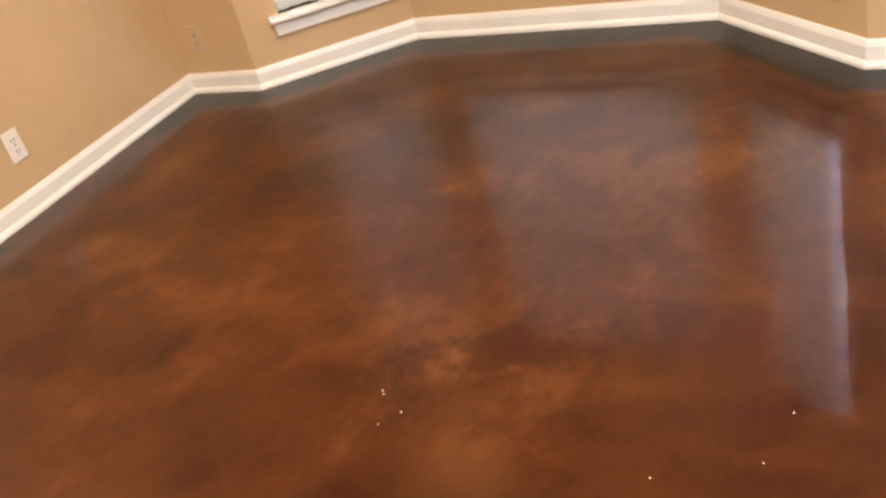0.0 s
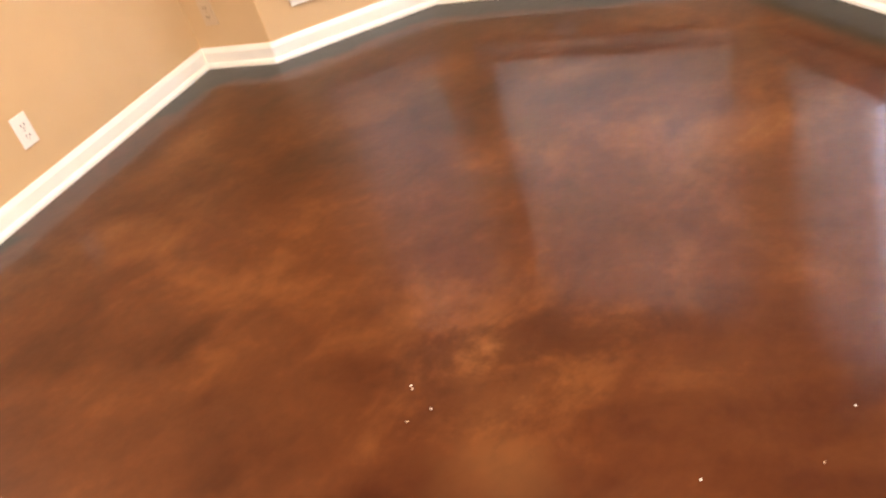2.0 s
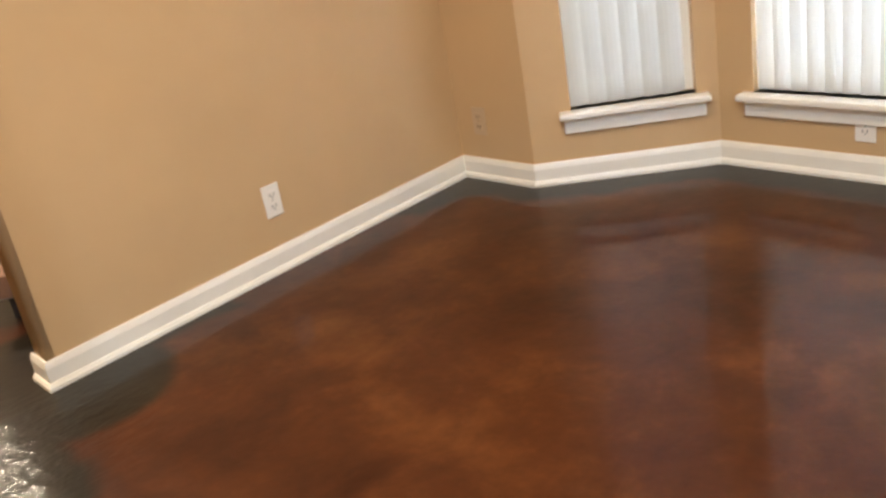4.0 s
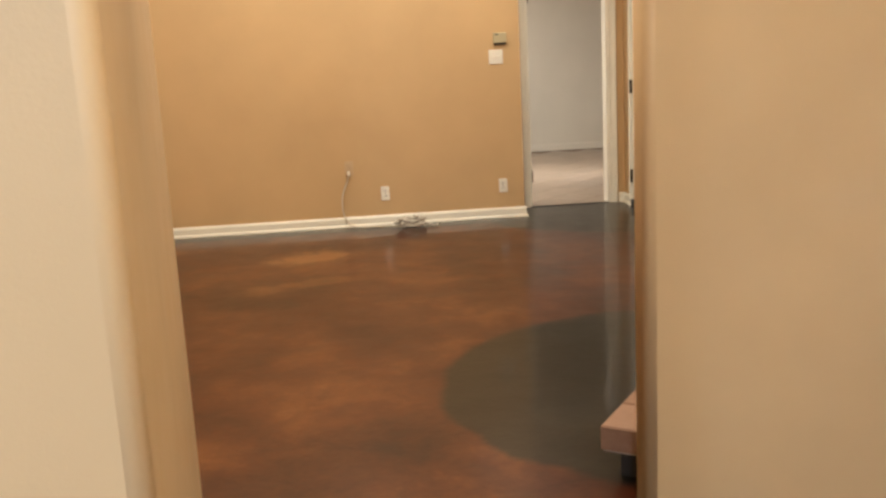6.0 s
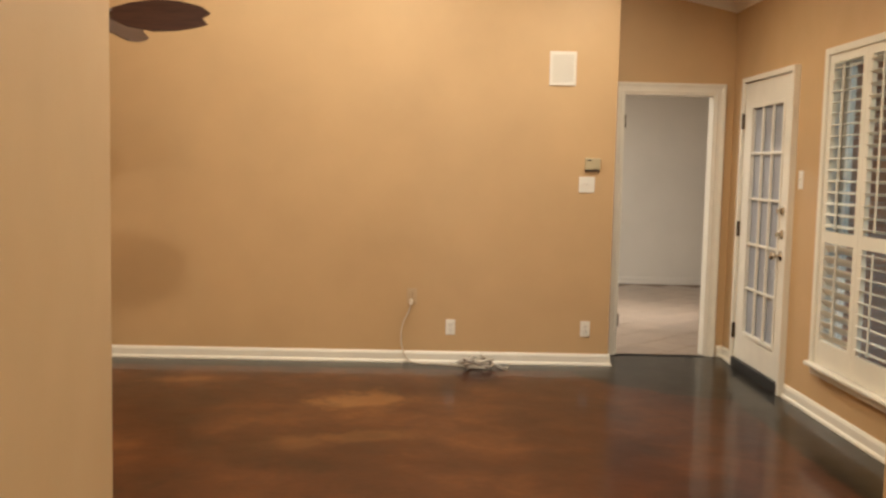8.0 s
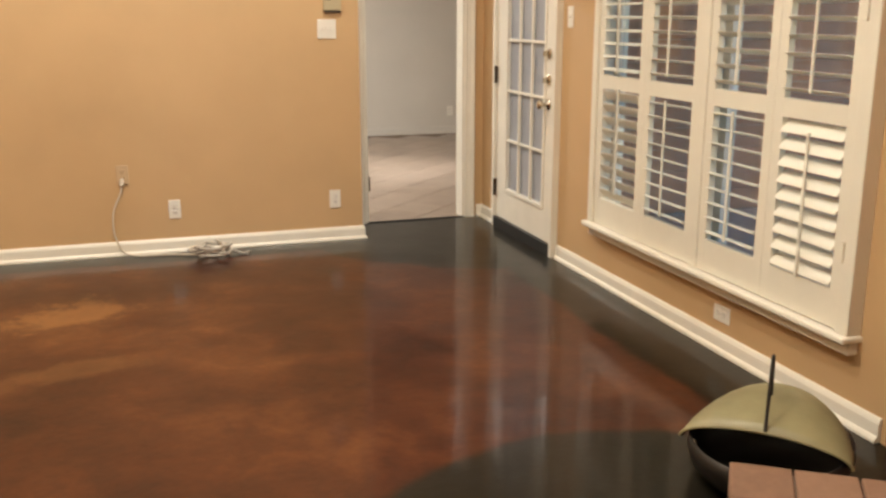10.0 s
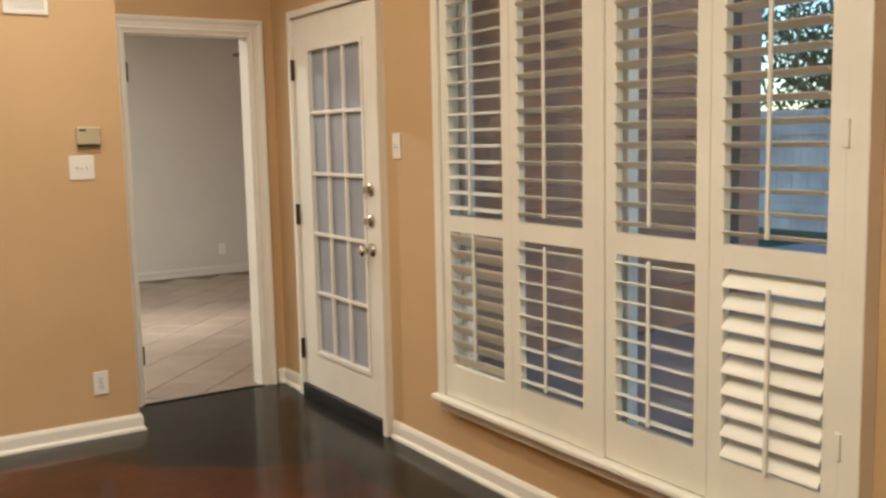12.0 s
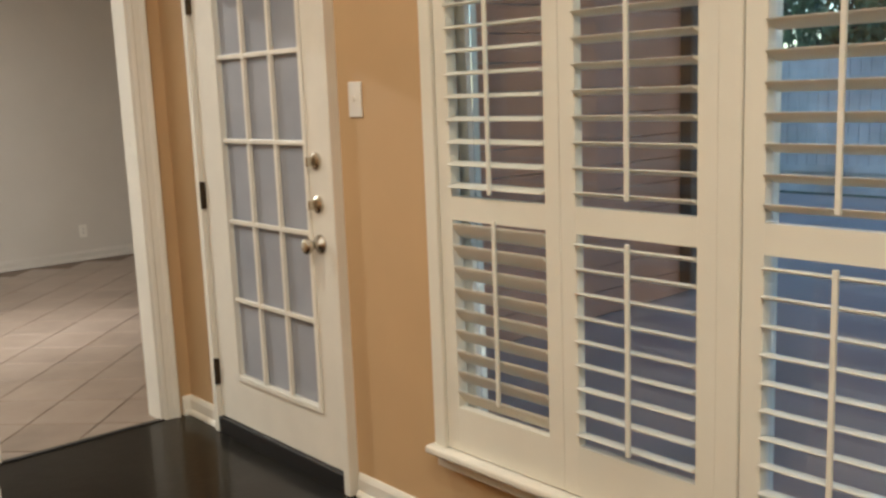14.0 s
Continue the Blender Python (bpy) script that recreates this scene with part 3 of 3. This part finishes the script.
    for a, b in ((0.0006, stile), (width - stile, width - 0.0006)):
        part("stile", boxes((-0.014, 0.014, a, b, z0, z1), bevel=0.0015), shutter_paint, panel)
    halves = ((0.476, 1.040), (1.108, 2.050))
    for a, b in ((z0, 0.476), (1.040, 1.108), (2.050, z1)):
        part("rail", boxes((-0.0135, 0.0135, stile, width - stile, a, b)), shutter_paint, panel)
    for z in (0.62, 1.42, 1.86) if hinge else ():
        side = -0.004 if hinge < 0 else width + 0.004
        part("hinge", boxes((-0.034, -0.014, side - 0.010, side + 0.010, z - 0.035, z + 0.035), bevel=0.002), shutter_paint, panel, "painted hinge")
    half_len = (width - 2 * stile) / 2 - 0.002
    outline = [(0.0315 * math.cos(a), 0.0052 * math.sin(a)) for a in [2 * math.pi * k / 12 for k in range(12)]]
    me = mesh_of("louver", prism(outline, "y", -half_len, half_len))
    me.materials.append(shutter_paint)
    for (a, b), tilt in zip(halves, tilts):
        n = round((b - a) / 0.0628)
        step = (b - a) / n
        for i in range(n):
            ob = new("louver", me)
            ob.parent = panel
            ob.matrix_basis = pose(0, width / 2, a + (i + 0.5) * step, 0, tilt + random.uniform(-1.5, 1.5), 0)
        c, s = math.cos(radians(tilt)), math.sin(radians(tilt))
        rx, rz = -0.0335 * c - 0.004, 0.0335 * s
        part("tilt_rod", boxes((rx - 0.0045, rx + 0.0045, width / 2 - 0.006, width / 2 + 0.006, a + 0.02 + rz, b - 0.015 + rz), bevel=0.002), shutter_paint, panel)
    return panel


# louver tilts: positive raises the room edge
shutter(-2.299, -1.834, (52, -7), 0, "white wooden shutter panel, lower louvers half closed")
shutter(-2.755, -2.300, (13, 12), 0, "white wooden shutter panel, louvers open")
shutter(-3.255, -2.816, (12, 20), 0, "white wooden shutter panel, louvers open to the dusk")
shutter(-3.694, -3.256, (-46, 14), -1, "white wooden shutter panel, lower louvers tilted nearly shut")

# ---- wall plates ----


def plate(m, kind, label, group="wall plates", plastic=None):
    """A cover plate on a wall; its own x runs along the wall and y into the room."""
    w = 0.114 if kind == "double" else 0.07
    plastic = plastic or plate_plastic
    ob = thing("outlet" if kind == "outlet" else "light_switch", label, "outlet" if kind == "outlet" else "light switch", m, group)
    bm = bmesh.new()
    box(bm, -w / 2, w / 2, 0.0, 0.006, -0.057, 0.057, 0.0025)
    part("cover_plate", bm, plastic, ob)
    if kind == "outlet":
        for z in (-0.02, 0.02):
            bm = bmesh.new()
            box(bm, -0.017, 0.017, 0.0055, 0.0085, z - 0.014, z + 0.014, 0.001)
            face = part("receptacle", bm, plastic, ob)
            part("slots", boxes((-0.009, -0.006, 0.0082, 0.0089, z - 0.004, z + 0.007), (0.006, 0.009, 0.0082, 0.0089, z - 0.004, z + 0.007), (-0.002, 0.002, 0.0082, 0.0089, z - 0.011, z - 0.007)), slot_dark, face)
    else:
        for x in ((-0.023, 0.023) if kind == "double" else (0.0,)):
            part("toggle", boxes((x - 0.005, x + 0.005, 0.0055, 0.016, -0.004, 0.012), bevel=0.0015), plate_plastic, ob)
    part("screw", lathe(bmesh.new(), [(0, 0), (0.003, 0), (0.003, 0.001), (0, 0.001)], Matrix.Translation((0, 0.0058, 0.0)) @ Matrix.Rotation(-math.pi / 2, 4, "X"), 8), nickel, ob)
    return ob


plate(pose(-1.121, W1Y, 0.270, 0, 0, 180), "outlet", "ivory outlet low on the tan wall near its end")
plate(pose(-2.102, W1Y, 0.264, 0, 0, 180), "outlet", "ivory outlet low on the tan wall by the cord")
plate(pose(-2.385, W1Y, 0.486, 0, 0, 180), "outlet", "tan outlet with a cord plugged in", plastic=tan_plastic)
plate(pose(-1.144, W1Y, 1.318, 0, 0, 180), "double", "ivory double light switch below the thermostat")
plate(pose(EAST_X, -1.385, 1.39, 0, 0, 90), "switch", "ivory light switch beside the outer door")
plate(pose(EAST_X, -2.963, 0.168, 0, 90, 90), "outlet", "ivory outlet set sideways below the window")
plate(pose(-0.766, -5.972, 0.25, 0, 0, 184), "outlet", "ivory outlet on the dividing wall")
plate(pose(0.195, -6.03, 0.24, 0, 0, 90), "outlet", "tan outlet in the corner of the bay", plastic=tan_plastic)
plate(pose(1.34, FAR_Y1, 0.27, 0, 0, 180), "outlet", "ivory outlet on the far room's wall")
plate(pose(0.67, -7.35, 0.19, 0, 0, 90), "outlet", "ivory outlet low in the bay wall")

stat = thing("thermostat", "beige plastic thermostat with a small display above the switches", "thermostat", pose(-1.108, W1Y, 1.467, 0, 0, 180))
bm = bmesh.new()
box(bm, -0.055, 0.055, 0.0, 0.026, -0.042, 0.042, 0.006)
part("housing", bm, beige_plastic, stat)
part("display", boxes((0.012, 0.042, 0.0262, 0.0272, 0.022, 0.031)), slot_dark, stat, "small dark display")
# shade under the housing, put in as a black strip
part("base", boxes((-0.050, 0.050, 0.0, 0.020, -0.052, -0.043)), slot_dark, stat, "black strip standing for shade below the housing")

vent = thing("air_vent", "white louvred return air vent high on the tan wall", "air vent", pose(-1.342, W1Y, 2.139, 0, 0, 180))
part("frame", boxes((-0.095, -0.075, 0, 0.010, -0.12, 0.12), (0.075, 0.095, 0, 0.010, -0.12, 0.12), (-0.075, 0.075, 0, 0.010, -0.12, -0.10), (-0.075, 0.075, 0, 0.010, 0.10, 0.12), bevel=0.002), plate_plastic, vent)
part("backing", boxes((-0.075, 0.075, 0.0, 0.002, -0.10, 0.10)), plate_plastic, vent)
bm = boxes((-0.0745, 0.0745, -0.001, 0.001, -0.006, 0.006))
me = mesh_of("slat", bm)
me.materials.append(plate_plastic)
for i in range(16):
    ob = new("slat", me)
    ob.parent = vent
    ob.matrix_basis = pose(0, 0.0065, -0.094 + i * 0.0125, 35, 0, 0)

# ---- cord hanging from the outlet, with its coil on the floor ----


def smooth_line(points, n=8):
    out = []
    pts = [Vector(p) for p in points]
    for i in range(len(pts) - 1):
        p0, p1, p2, p3 = pts[max(i - 1, 0)], pts[i], pts[i + 1], pts[min(i + 2, len(pts) - 1)]
        for k in range(n):
            t = k / n
            out.append(0.5 * ((2 * p1) + (p2 - p0) * t + (2 * p0 - 5 * p1 + 4 * p2 - p3) * t * t + (3 * p1 - p0 - 3 * p2 + p3) * t ** 3))
    return out + [pts[-1]]


cord = thing("power_cord", "grey power cord plugged in and coiled on the floor", "cord", pose(-2.39, W1Y - 0.02, 0))
bm = bmesh.new()
tube(bm, [(0, 0.011, 0.455), (0, -0.018, 0.452), (-0.002, -0.026, 0.43)], 0.013)
part("plug", bm, cord_ivory, cord, "ivory plug")
bm = tube(bmesh.new(), smooth_line([(-0.002, -0.026, 0.44), (-0.015, -0.022, 0.38), (-0.056, -0.02, 0.29), (-0.068, -0.022, 0.2), (-0.058, -0.024, 0.11), (-0.015, -0.035, 0.03), (0.06, -0.05, 0.007), (0.2, -0.06, 0.007), (0.33, -0.10, 0.008), (0.41, -0.15, 0.012)]), 0.0055)
part("cable", bm, cord_ivory, cord)
random.seed(4)
bm = bmesh.new()
loop = []
for k in range(64):
    a = k * 0.42
    r = 0.085 + 0.034 * math.sin(k * 0.71)
    loop.append((0.475 + 1.1 * r * math.cos(a) + 0.01 * math.sin(k), -0.185 + 0.85 * r * math.sin(a), 0.014 + 0.07 * k / 64 + 0.010 * math.sin(k * 1.3)))
loop += [(0.60, -0.15, 0.03), (0.66, -0.17, 0.007), (0.70, -0.15, 0.007), (0.68, -0.20, 0.007)]
tube(bm, loop, 0.0085, 6)
part("coil", bm, cord_grey, cord, "loose coil of grey cord")

# ---- fireplace across the corner ----
FA = math.atan2(0.825, 0.564)
FIRE = Matrix.Translation((0.0, -3.965, 0)) @ Matrix.Rotation(FA + math.pi, 4, "Z")
# own x runs along the face away from the window wall, y points behind the face
FACE_LEN, FACE_H = 2.24, 2.85


def fireplace():
    fire = thing("brick_fireplace", "red brick corner fireplace with pale mortar joints", "fireplace", FIRE)
    part("core", boxes((-0.035, 0.88, 0.028, 0.20, 0, FACE_H - 0.2), (1.76, 2.24, 0.028, 0.06, 0, FACE_H - 0.2), (0.88, 1.76, 0.028, 0.06, 0.86, FACE_H - 0.2)), mortar, fire, "pale mortar bed")
    part("firebox", boxes((0.86, 0.88, 0.06, 0.52, 0.14, 0.88), (1.76, 1.78, 0.06, 0.52, 0.14, 0.88), (0.86, 1.78, 0.52, 0.54, 0.14, 0.88), (0.88, 1.76, 0.06, 0.52, 0.86, 0.88)), iron, fire, "blackened firebox")
    bm = bmesh.new()
    box(bm, 0.0, 0.193, 0.0, 0.03, 0.0, 0.057, 0.004, 1)
    full = mesh_of("brick", bm)
    full.materials.append(brick_red)
    bm = bmesh.new()
    box(bm, 0.0, 0.0915, 0.0, 0.03, 0.0, 0.057, 0.004, 1)
    half = mesh_of("brick", bm)
    half.materials.append(brick_red)
    for row in range(37):
        z = 0.012 + row * 0.0675
        x = -0.042
        first = row % 2 == 1
        while x < FACE_LEN - 0.1:
            short = first
            first = False
            w = 0.0915 if short else 0.193
            if not (0.86 < x + w and x < 1.78 and z < 0.86) and x + w < FACE_LEN and len(fire.children) < 296:
                ob = new("brick", half if short else full)
                ob.parent = fire
                ob.location = (x, random.uniform(-0.003, 0.003), z)
            x += w + 0.010
    return fire


fireplace()


def hearth():
    """A raised brick slab that overhangs a dark recessed base."""
    ob = thing("raised_hearth", "raised brick hearth slab on a dark recessed base", "hearth", FIRE)
    part("base", boxes((0.65, 2.03, -0.46, -0.002, 0.0, 0.095)), slot_dark, ob, "dark recessed base")
    part("bed", boxes((0.602, 2.078, -0.502, -0.002, 0.095, 0.165)), mortar, ob)
    bm = bmesh.new()
    box(bm, 0.0, 0.207, 0.0, 0.166, 0.0, 0.082, 0.005, 1)
    me = mesh_of("brick", bm)
    me.materials.append(hearth_brick)
    for i in range(7):
        for j in range(3):
            piece = new("brick", me)
            piece.parent = ob
            piece.location = (0.593 + i * 0.2138, -0.510 + j * 0.1715, 0.098 + random.uniform(0, 0.002))
    return ob


hearth()

# ---- olive metal log scoop between hearth and window wall ----


def log_scoop():
    ob = thing("log_scoop", "black metal hearth bin with an olive enamelled hood and wire handle", "log holder", pose(-0.53, -4.03, 0.0, 0, 0, -46.6))
    # own -y is the open side
    squash = Matrix.Translation((0, 0.07, 0)) @ Matrix.Diagonal((1.0, 1.22, 1.0, 1.0))
    bowl = lathe(bmesh.new(), [(0.0, 0.0), (0.15, 0.0), (0.19, 0.012), (0.232, 0.055), (0.246, 0.10), (0.243, 0.138), (0.236, 0.138), (0.238, 0.10), (0.222, 0.058), (0.18, 0.02), (0.0, 0.014)], squash, 40)
    for p in part("bin", bowl, iron, ob, "black round bin").data.polygons:
        p.use_smooth = True
    a, b, h, y0, z0 = 0.25, 0.385, 0.10, -0.05, 0.132
    for name, k, mat, text in (("hood", 1.0, olive_enamel, "worn olive enamelled hood"), ("lining", 0.975, iron, "dark inner lining of the hood")):
        bm = bmesh.new()
        rings = []
        for i in range(25):
            u = math.pi * i / 24
            # u sweeps from one side over the top to the other, v from the open edge to the back
            rings.append([bm.verts.new((-k * a * math.cos(u) * math.cos(v), y0 + k * b * math.sin(v), z0 + k * h * math.sin(u) * (0.62 * math.cos(v) + 0.75 * math.sin(2 * v)))) for v in [math.radians(7.4 * j) for j in range(13)]])
        for r, t in zip(rings, rings[1:]):
            for j in range(12):
                bm.faces.new((r[j], r[j + 1], t[j + 1], t[j]))
        o = part(name, bm, mat, ob, text)
        for p in o.data.polygons:
            p.use_smooth = True
        o.modifiers.new("thickness", "SOLIDIFY").thickness = 0.003
    rim = [(-a * math.cos(math.pi * i / 24), y0 - 0.001, z0 + 0.62 * h * math.sin(math.pi * i / 24)) for i in range(25)]
    part("rim", tube(bmesh.new(), rim, 0.005), olive_enamel, ob, "rolled edge of the hood")
    line = smooth_line([(-0.1 * (y - y0), y, z0 + z) for y, z in ((y0, 0.62 * h), (y0 + 0.035, h + 0.03), (y0 + 0.085, h + 0.135), (y0 + 0.115, h + 0.165), (y0 + 0.14, h + 0.135), (y0 + 0.17, h + 0.05), (y0 + 0.18, h))])
    part("wire_handle", tube(bmesh.new(), line, 0.0055), iron, ob, "bent dark wire handle")
    part("rivet", lathe(bmesh.new(), [(0, 0), (0.014, 0), (0.010, 0.008), (0, 0.010)], pose(-0.205, -0.055, 0.118, 0, 65, 0), 12), nickel, ob, "dull metal rivet")


log_scoop()

# ---- ceiling fans ----


def ceiling_fan(x, y, z, top, turn, label, pitch=60):
    fan = thing("ceiling_fan", label, "ceiling fan", pose(x, y, z))
    part("downrod", tube(bmesh.new(), [(0, 0, 0.1), (0, 0, top - z - 0.05)], 0.012), bronze, fan)
    part("canopy", lathe(bmesh.new(), [(0, -0.09), (0.03, -0.09), (0.07, -0.03), (0.075, 0.03), (0, 0.03)], pose(0, 0, top - z)), bronze, fan)
    part("motor", lathe(bmesh.new(), [(0, -0.07), (0.06, -0.07), (0.10, -0.04), (0.12, 0.0), (0.12, 0.05), (0.09, 0.09), (0.03, 0.11), (0, 0.11)]), bronze, fan)
    outline = [(0.18, -0.035), (0.26, -0.075), (0.40, -0.105), (0.52, -0.095), (0.60, -0.075), (0.665, -0.05), (0.635, -0.012), (0.675, 0.02), (0.63, 0.06), (0.52, 0.09), (0.40, 0.10), (0.26, 0.07), (0.18, 0.035)]
    me = mesh_of("blade", prism(outline, "z", -0.004, 0.004))
    me.materials.append(fan_wood)
    arm = mesh_of("blade_arm", boxes((0.10, 0.26, -0.018, 0.018, -0.010, -0.005)))
    arm.materials.append(bronze)
    for k in range(5):
        for data in (me, arm):
            ob = new(data.name.split(".")[0], data)
            ob.parent = fan
            ob.matrix_basis = pose(0, 0, 0, 0, 0, turn + 72 * k) @ pose(0, 0, 0, pitch, 0, 0)


ceiling_fan(-4.10, -2.3, 2.165, roof(-4.10), 4, "ceiling fan with dark leaf-shaped blades on a downrod")
ceiling_fan(1.66, 3.1, 2.20, FAR_TOP, 172, "ceiling fan with dark blades in the far room", 9)

# ---- recessed lamps ----
CANS = []


def recessed(x, y, z, lean, watts, color=(1.0, 0.87, 0.70), spread=math.pi):
    can = thing("recessed_light", "round white recessed ceiling light, lit, inferred from wall glow or added as unseen fill", "ceiling light", pose(x, y, z, 0, lean, 0), "recessed lights")
    part("trim_ring", lathe(bmesh.new(), [(0.075, 0.0), (0.095, 0.0), (0.095, -0.006), (0.078, -0.010), (0.070, -0.004)], None, 24), trim_paint, can)
    part("lens", lathe(bmesh.new(), [(0.0, -0.002), (0.069, -0.002), (0.069, 0.0), (0.0, 0.0)], None, 24), lamp_lens, can, "glowing lens")
    data = bpy.data.lights.new("can_lamp", "AREA")
    data.shape, data.size, data.energy, data.color = "DISK", 0.13, watts, color
    data.spread = spread
    lamp = new("can_lamp", data)
    lamp.matrix_world = pose(x, y, z - 0.014, 0, lean, 0)


tilt = math.degrees(math.atan(SLOPE))
# row inferred from the glow scallops on the tan wall
for x in (-1.05, -2.35, -3.5):
    recessed(x, -1.35, roof(x) - 0.004, tilt, 0.42 * LIVING_W)
# mid-room cans are unseen fill, added to raise the living room's light
for x, y in ((-1.7, -3.7), (-3.0, -3.7), (-2.4, -5.2)):
    recessed(x, y, roof(x) - 0.004, tilt, LIVING_W)
# nook lamps are unseen fill: one warm near the bay, two cool behind
recessed(-1.3, -7.5, NOOK_TOP - 0.004, 0, 0.75 * NOOK_W, (1.0, 0.84, 0.62))
recessed(-2.6, -9.6, NOOK_TOP - 0.004, 0, 2.5 * NOOK_W, (0.66, 0.79, 1.0))
recessed(-4.0, -8.9, NOOK_TOP - 0.004, 0, 1.5 * NOOK_W, (0.66, 0.79, 1.0))
# unseen fill set beside the doorway to light the far room
recessed(-1.5, 2.2, FAR_TOP - 0.004, 0, FAR_W, (1.0, 0.92, 0.82))
# narrow spot added to throw a pool of light on the tiles
recessed(0.1, 2.1, FAR_TOP - 0.004, 0, 4.0, (1.0, 0.90, 0.82), 0.75)

# ---- outdoors at dusk ----
solid("ground", boxes((-60, 60, -60, 60, -0.32, -0.22)), lawn, label="dusky lawn behind the house")
solid("pavement_patio", boxes((T, 4.16, -5.2, -0.1, -0.22, -0.06), (4.16, 9.5, -5.2, 2.6, -0.22, -0.06)), concrete, label="pale concrete patio slab")
wing = tagged(new("house_wing"), "taupe sided wing of the house along the patio", "building", "", "")
part("wall", boxes((4.0, 4.15, -0.1, 5.0, -0.22, 2.9)), siding, wing)
bm = bmesh.new()
for i in range(18):
    box(bm, T + 0.002, 3.995, -0.115, -0.1, -0.05 + i * 0.16, 0.104 + i * 0.16)
part("siding", bm, siding, wing, "lapped taupe siding")
# unseen deep overhang, added to keep sky light off patio and siding
part("shade_eave", boxes((T + 0.004, 3.0, -5.3, -0.12, 2.55, 2.68)), siding, wing, "taupe soffit added to shade the patio and siding")
part("downspout", boxes((3.66, 3.78, -0.215, -0.12, -0.02, 2.85), bevel=0.012), bark, wing, "dark brown downspout")
fence = thing("board_fence", "weathered wooden board fence at the garden's edge", "fence", pose(11.0, 0, -0.22))
bm = boxes((-0.010, 0.010, -0.07, 0.07, 0.0, 1.95))
me = mesh_of("board", bm)
me.materials.append(fence_wood)
for i in range(110):
    ob = new("board", me)
    ob.parent = fence
    ob.location = (random.uniform(-0.004, 0.004), -10 + i * 0.148, 0)
for z in (0.3, 1.55):
    part("rail", boxes((-0.055, -0.012, -10.05, 6.2, z, z + 0.09)), fence_wood, fence)


def tree(x, y, height, seed):
    rng = random.Random(seed)
    ob = thing("tree", "dark leafy garden tree at dusk", "tree", pose(x, y, -0.22), "garden trees")
    bm = bmesh.new()
    trunk = [(0.10 * math.sin(i), 0.08 * math.cos(1.7 * i), height * 0.11 * i) for i in range(6)]
    tube(bm, trunk, 0.13, 9)
    tips = []
    for k in range(9):
        a = 2.4 * k
        base = Vector(trunk[2 + k % 4])
        tip = base + Vector((math.cos(a) * height * 0.24, math.sin(a) * height * 0.24, height * (0.2 + 0.12 * rng.random())))
        tube(bm, [base, (base + tip) / 2 + Vector((0, 0, 0.1)), tip], 0.04, 6)
        tips += [base.lerp(tip, 0.6), tip]
    part("trunk", bm, bark, ob)
    verts, faces = [], []
    for _ in range(2600):
        c = rng.choice(tips) + Vector([rng.gauss(0, height * 0.085) for _ in range(3)])
        m = Euler([rng.uniform(0, 6.28) for _ in range(3)]).to_matrix()
        s = rng.uniform(0.07, 0.15)
        i = len(verts)
        verts += [c + m @ Vector(p) for p in ((-s, 0, 0), (0, -s * 0.45, 0), (s, 0, 0.15 * s), (0, s * 0.45, 0))]
        faces.append((i, i + 1, i + 2, i + 3))
    me = bpy.data.meshes.new("crown")
    me.from_pydata([tuple(v) for v in verts], [], faces)
    me.materials.append(leaf)
    crown_ob = new("crown", me)
    crown_ob.parent = ob


for k, (x, y, h) in enumerate([(17.0, 5.2, 5.0), (19.0, 9.5, 5.5), (18.0, -1.0, 5.0), (21.5, 2.4, 6.6), (22.0, 7.2, 6.8), (23.0, 12.0, 7.0)]):
    tree(x, y, h, k + 3)

# ---- tiles of the far room, laid diagonally ----
SIDE = 0.33
bm = bmesh.new()
box(bm, -SIDE / 2 + 0.003, SIDE / 2 - 0.003, -SIDE / 2 + 0.003, SIDE / 2 - 0.003, -0.008, 0.0, 0.001, 1)
me = mesh_of("tile", bm)
me.materials.append(floor_tile)
far_floor = bpy.data.objects["floor_far_room"]
for i in range(-30, 31):
    for j in range(-30, 31):
        x, y = (i - j) * SIDE * 0.7071 - 0.1, (i + j) * SIDE * 0.7071 + 0.18
        if -0.9 < x < 2.9 and 0.26 < y < FAR_Y1 - 0.2:
            ob = new("tile", me)
            ob.parent = far_floor
            ob.matrix_basis = pose(x, y, 0.0, 0, 0, 45)
# cut tiles along the threshold
for i in range(-30, 31):
    for j in range(-30, 31):
        x, y = (i - j) * SIDE * 0.7071 - 0.1, (i + j) * SIDE * 0.7071 + 0.18
        if -1.1 < x < 0.3 and -0.2 < y <= 0.26:
            bm = bmesh.new()
            box(bm, -SIDE / 2 + 0.004, SIDE / 2 - 0.004, -SIDE / 2 + 0.004, SIDE / 2 - 0.004, -0.008, 0.0)
            bm.transform(pose(x, y, 0.0, 0, 0, 45))
            bmesh.ops.bisect_plane(bm, geom=bm.verts[:] + bm.edges[:] + bm.faces[:], plane_co=(0, 0.022, 0), plane_no=(0, -1, 0), clear_outer=True)
            if bm.faces:
                part("tile", bm, floor_tile, far_floor)
            else:
                bm.free()

# ---- small flakes left on the floor ----
rng = random.Random(11)
bm = bmesh.new()
for x, y in ((-1.433, -7.858), (-1.425, -7.850), (-1.477, -7.928), (-1.52, -7.895), (-1.532, -8.486), (-1.452, -8.665), (-1.317, -8.693)):
    box(bm, x, x + rng.uniform(0.002, 0.004), y, y + rng.uniform(0.002, 0.0035), 0.0005, 0.0018)
tagged(solid("paint_chips", bm, trim_paint, kind="stuff"), "tiny white paint chips scattered on the floor", "debris")
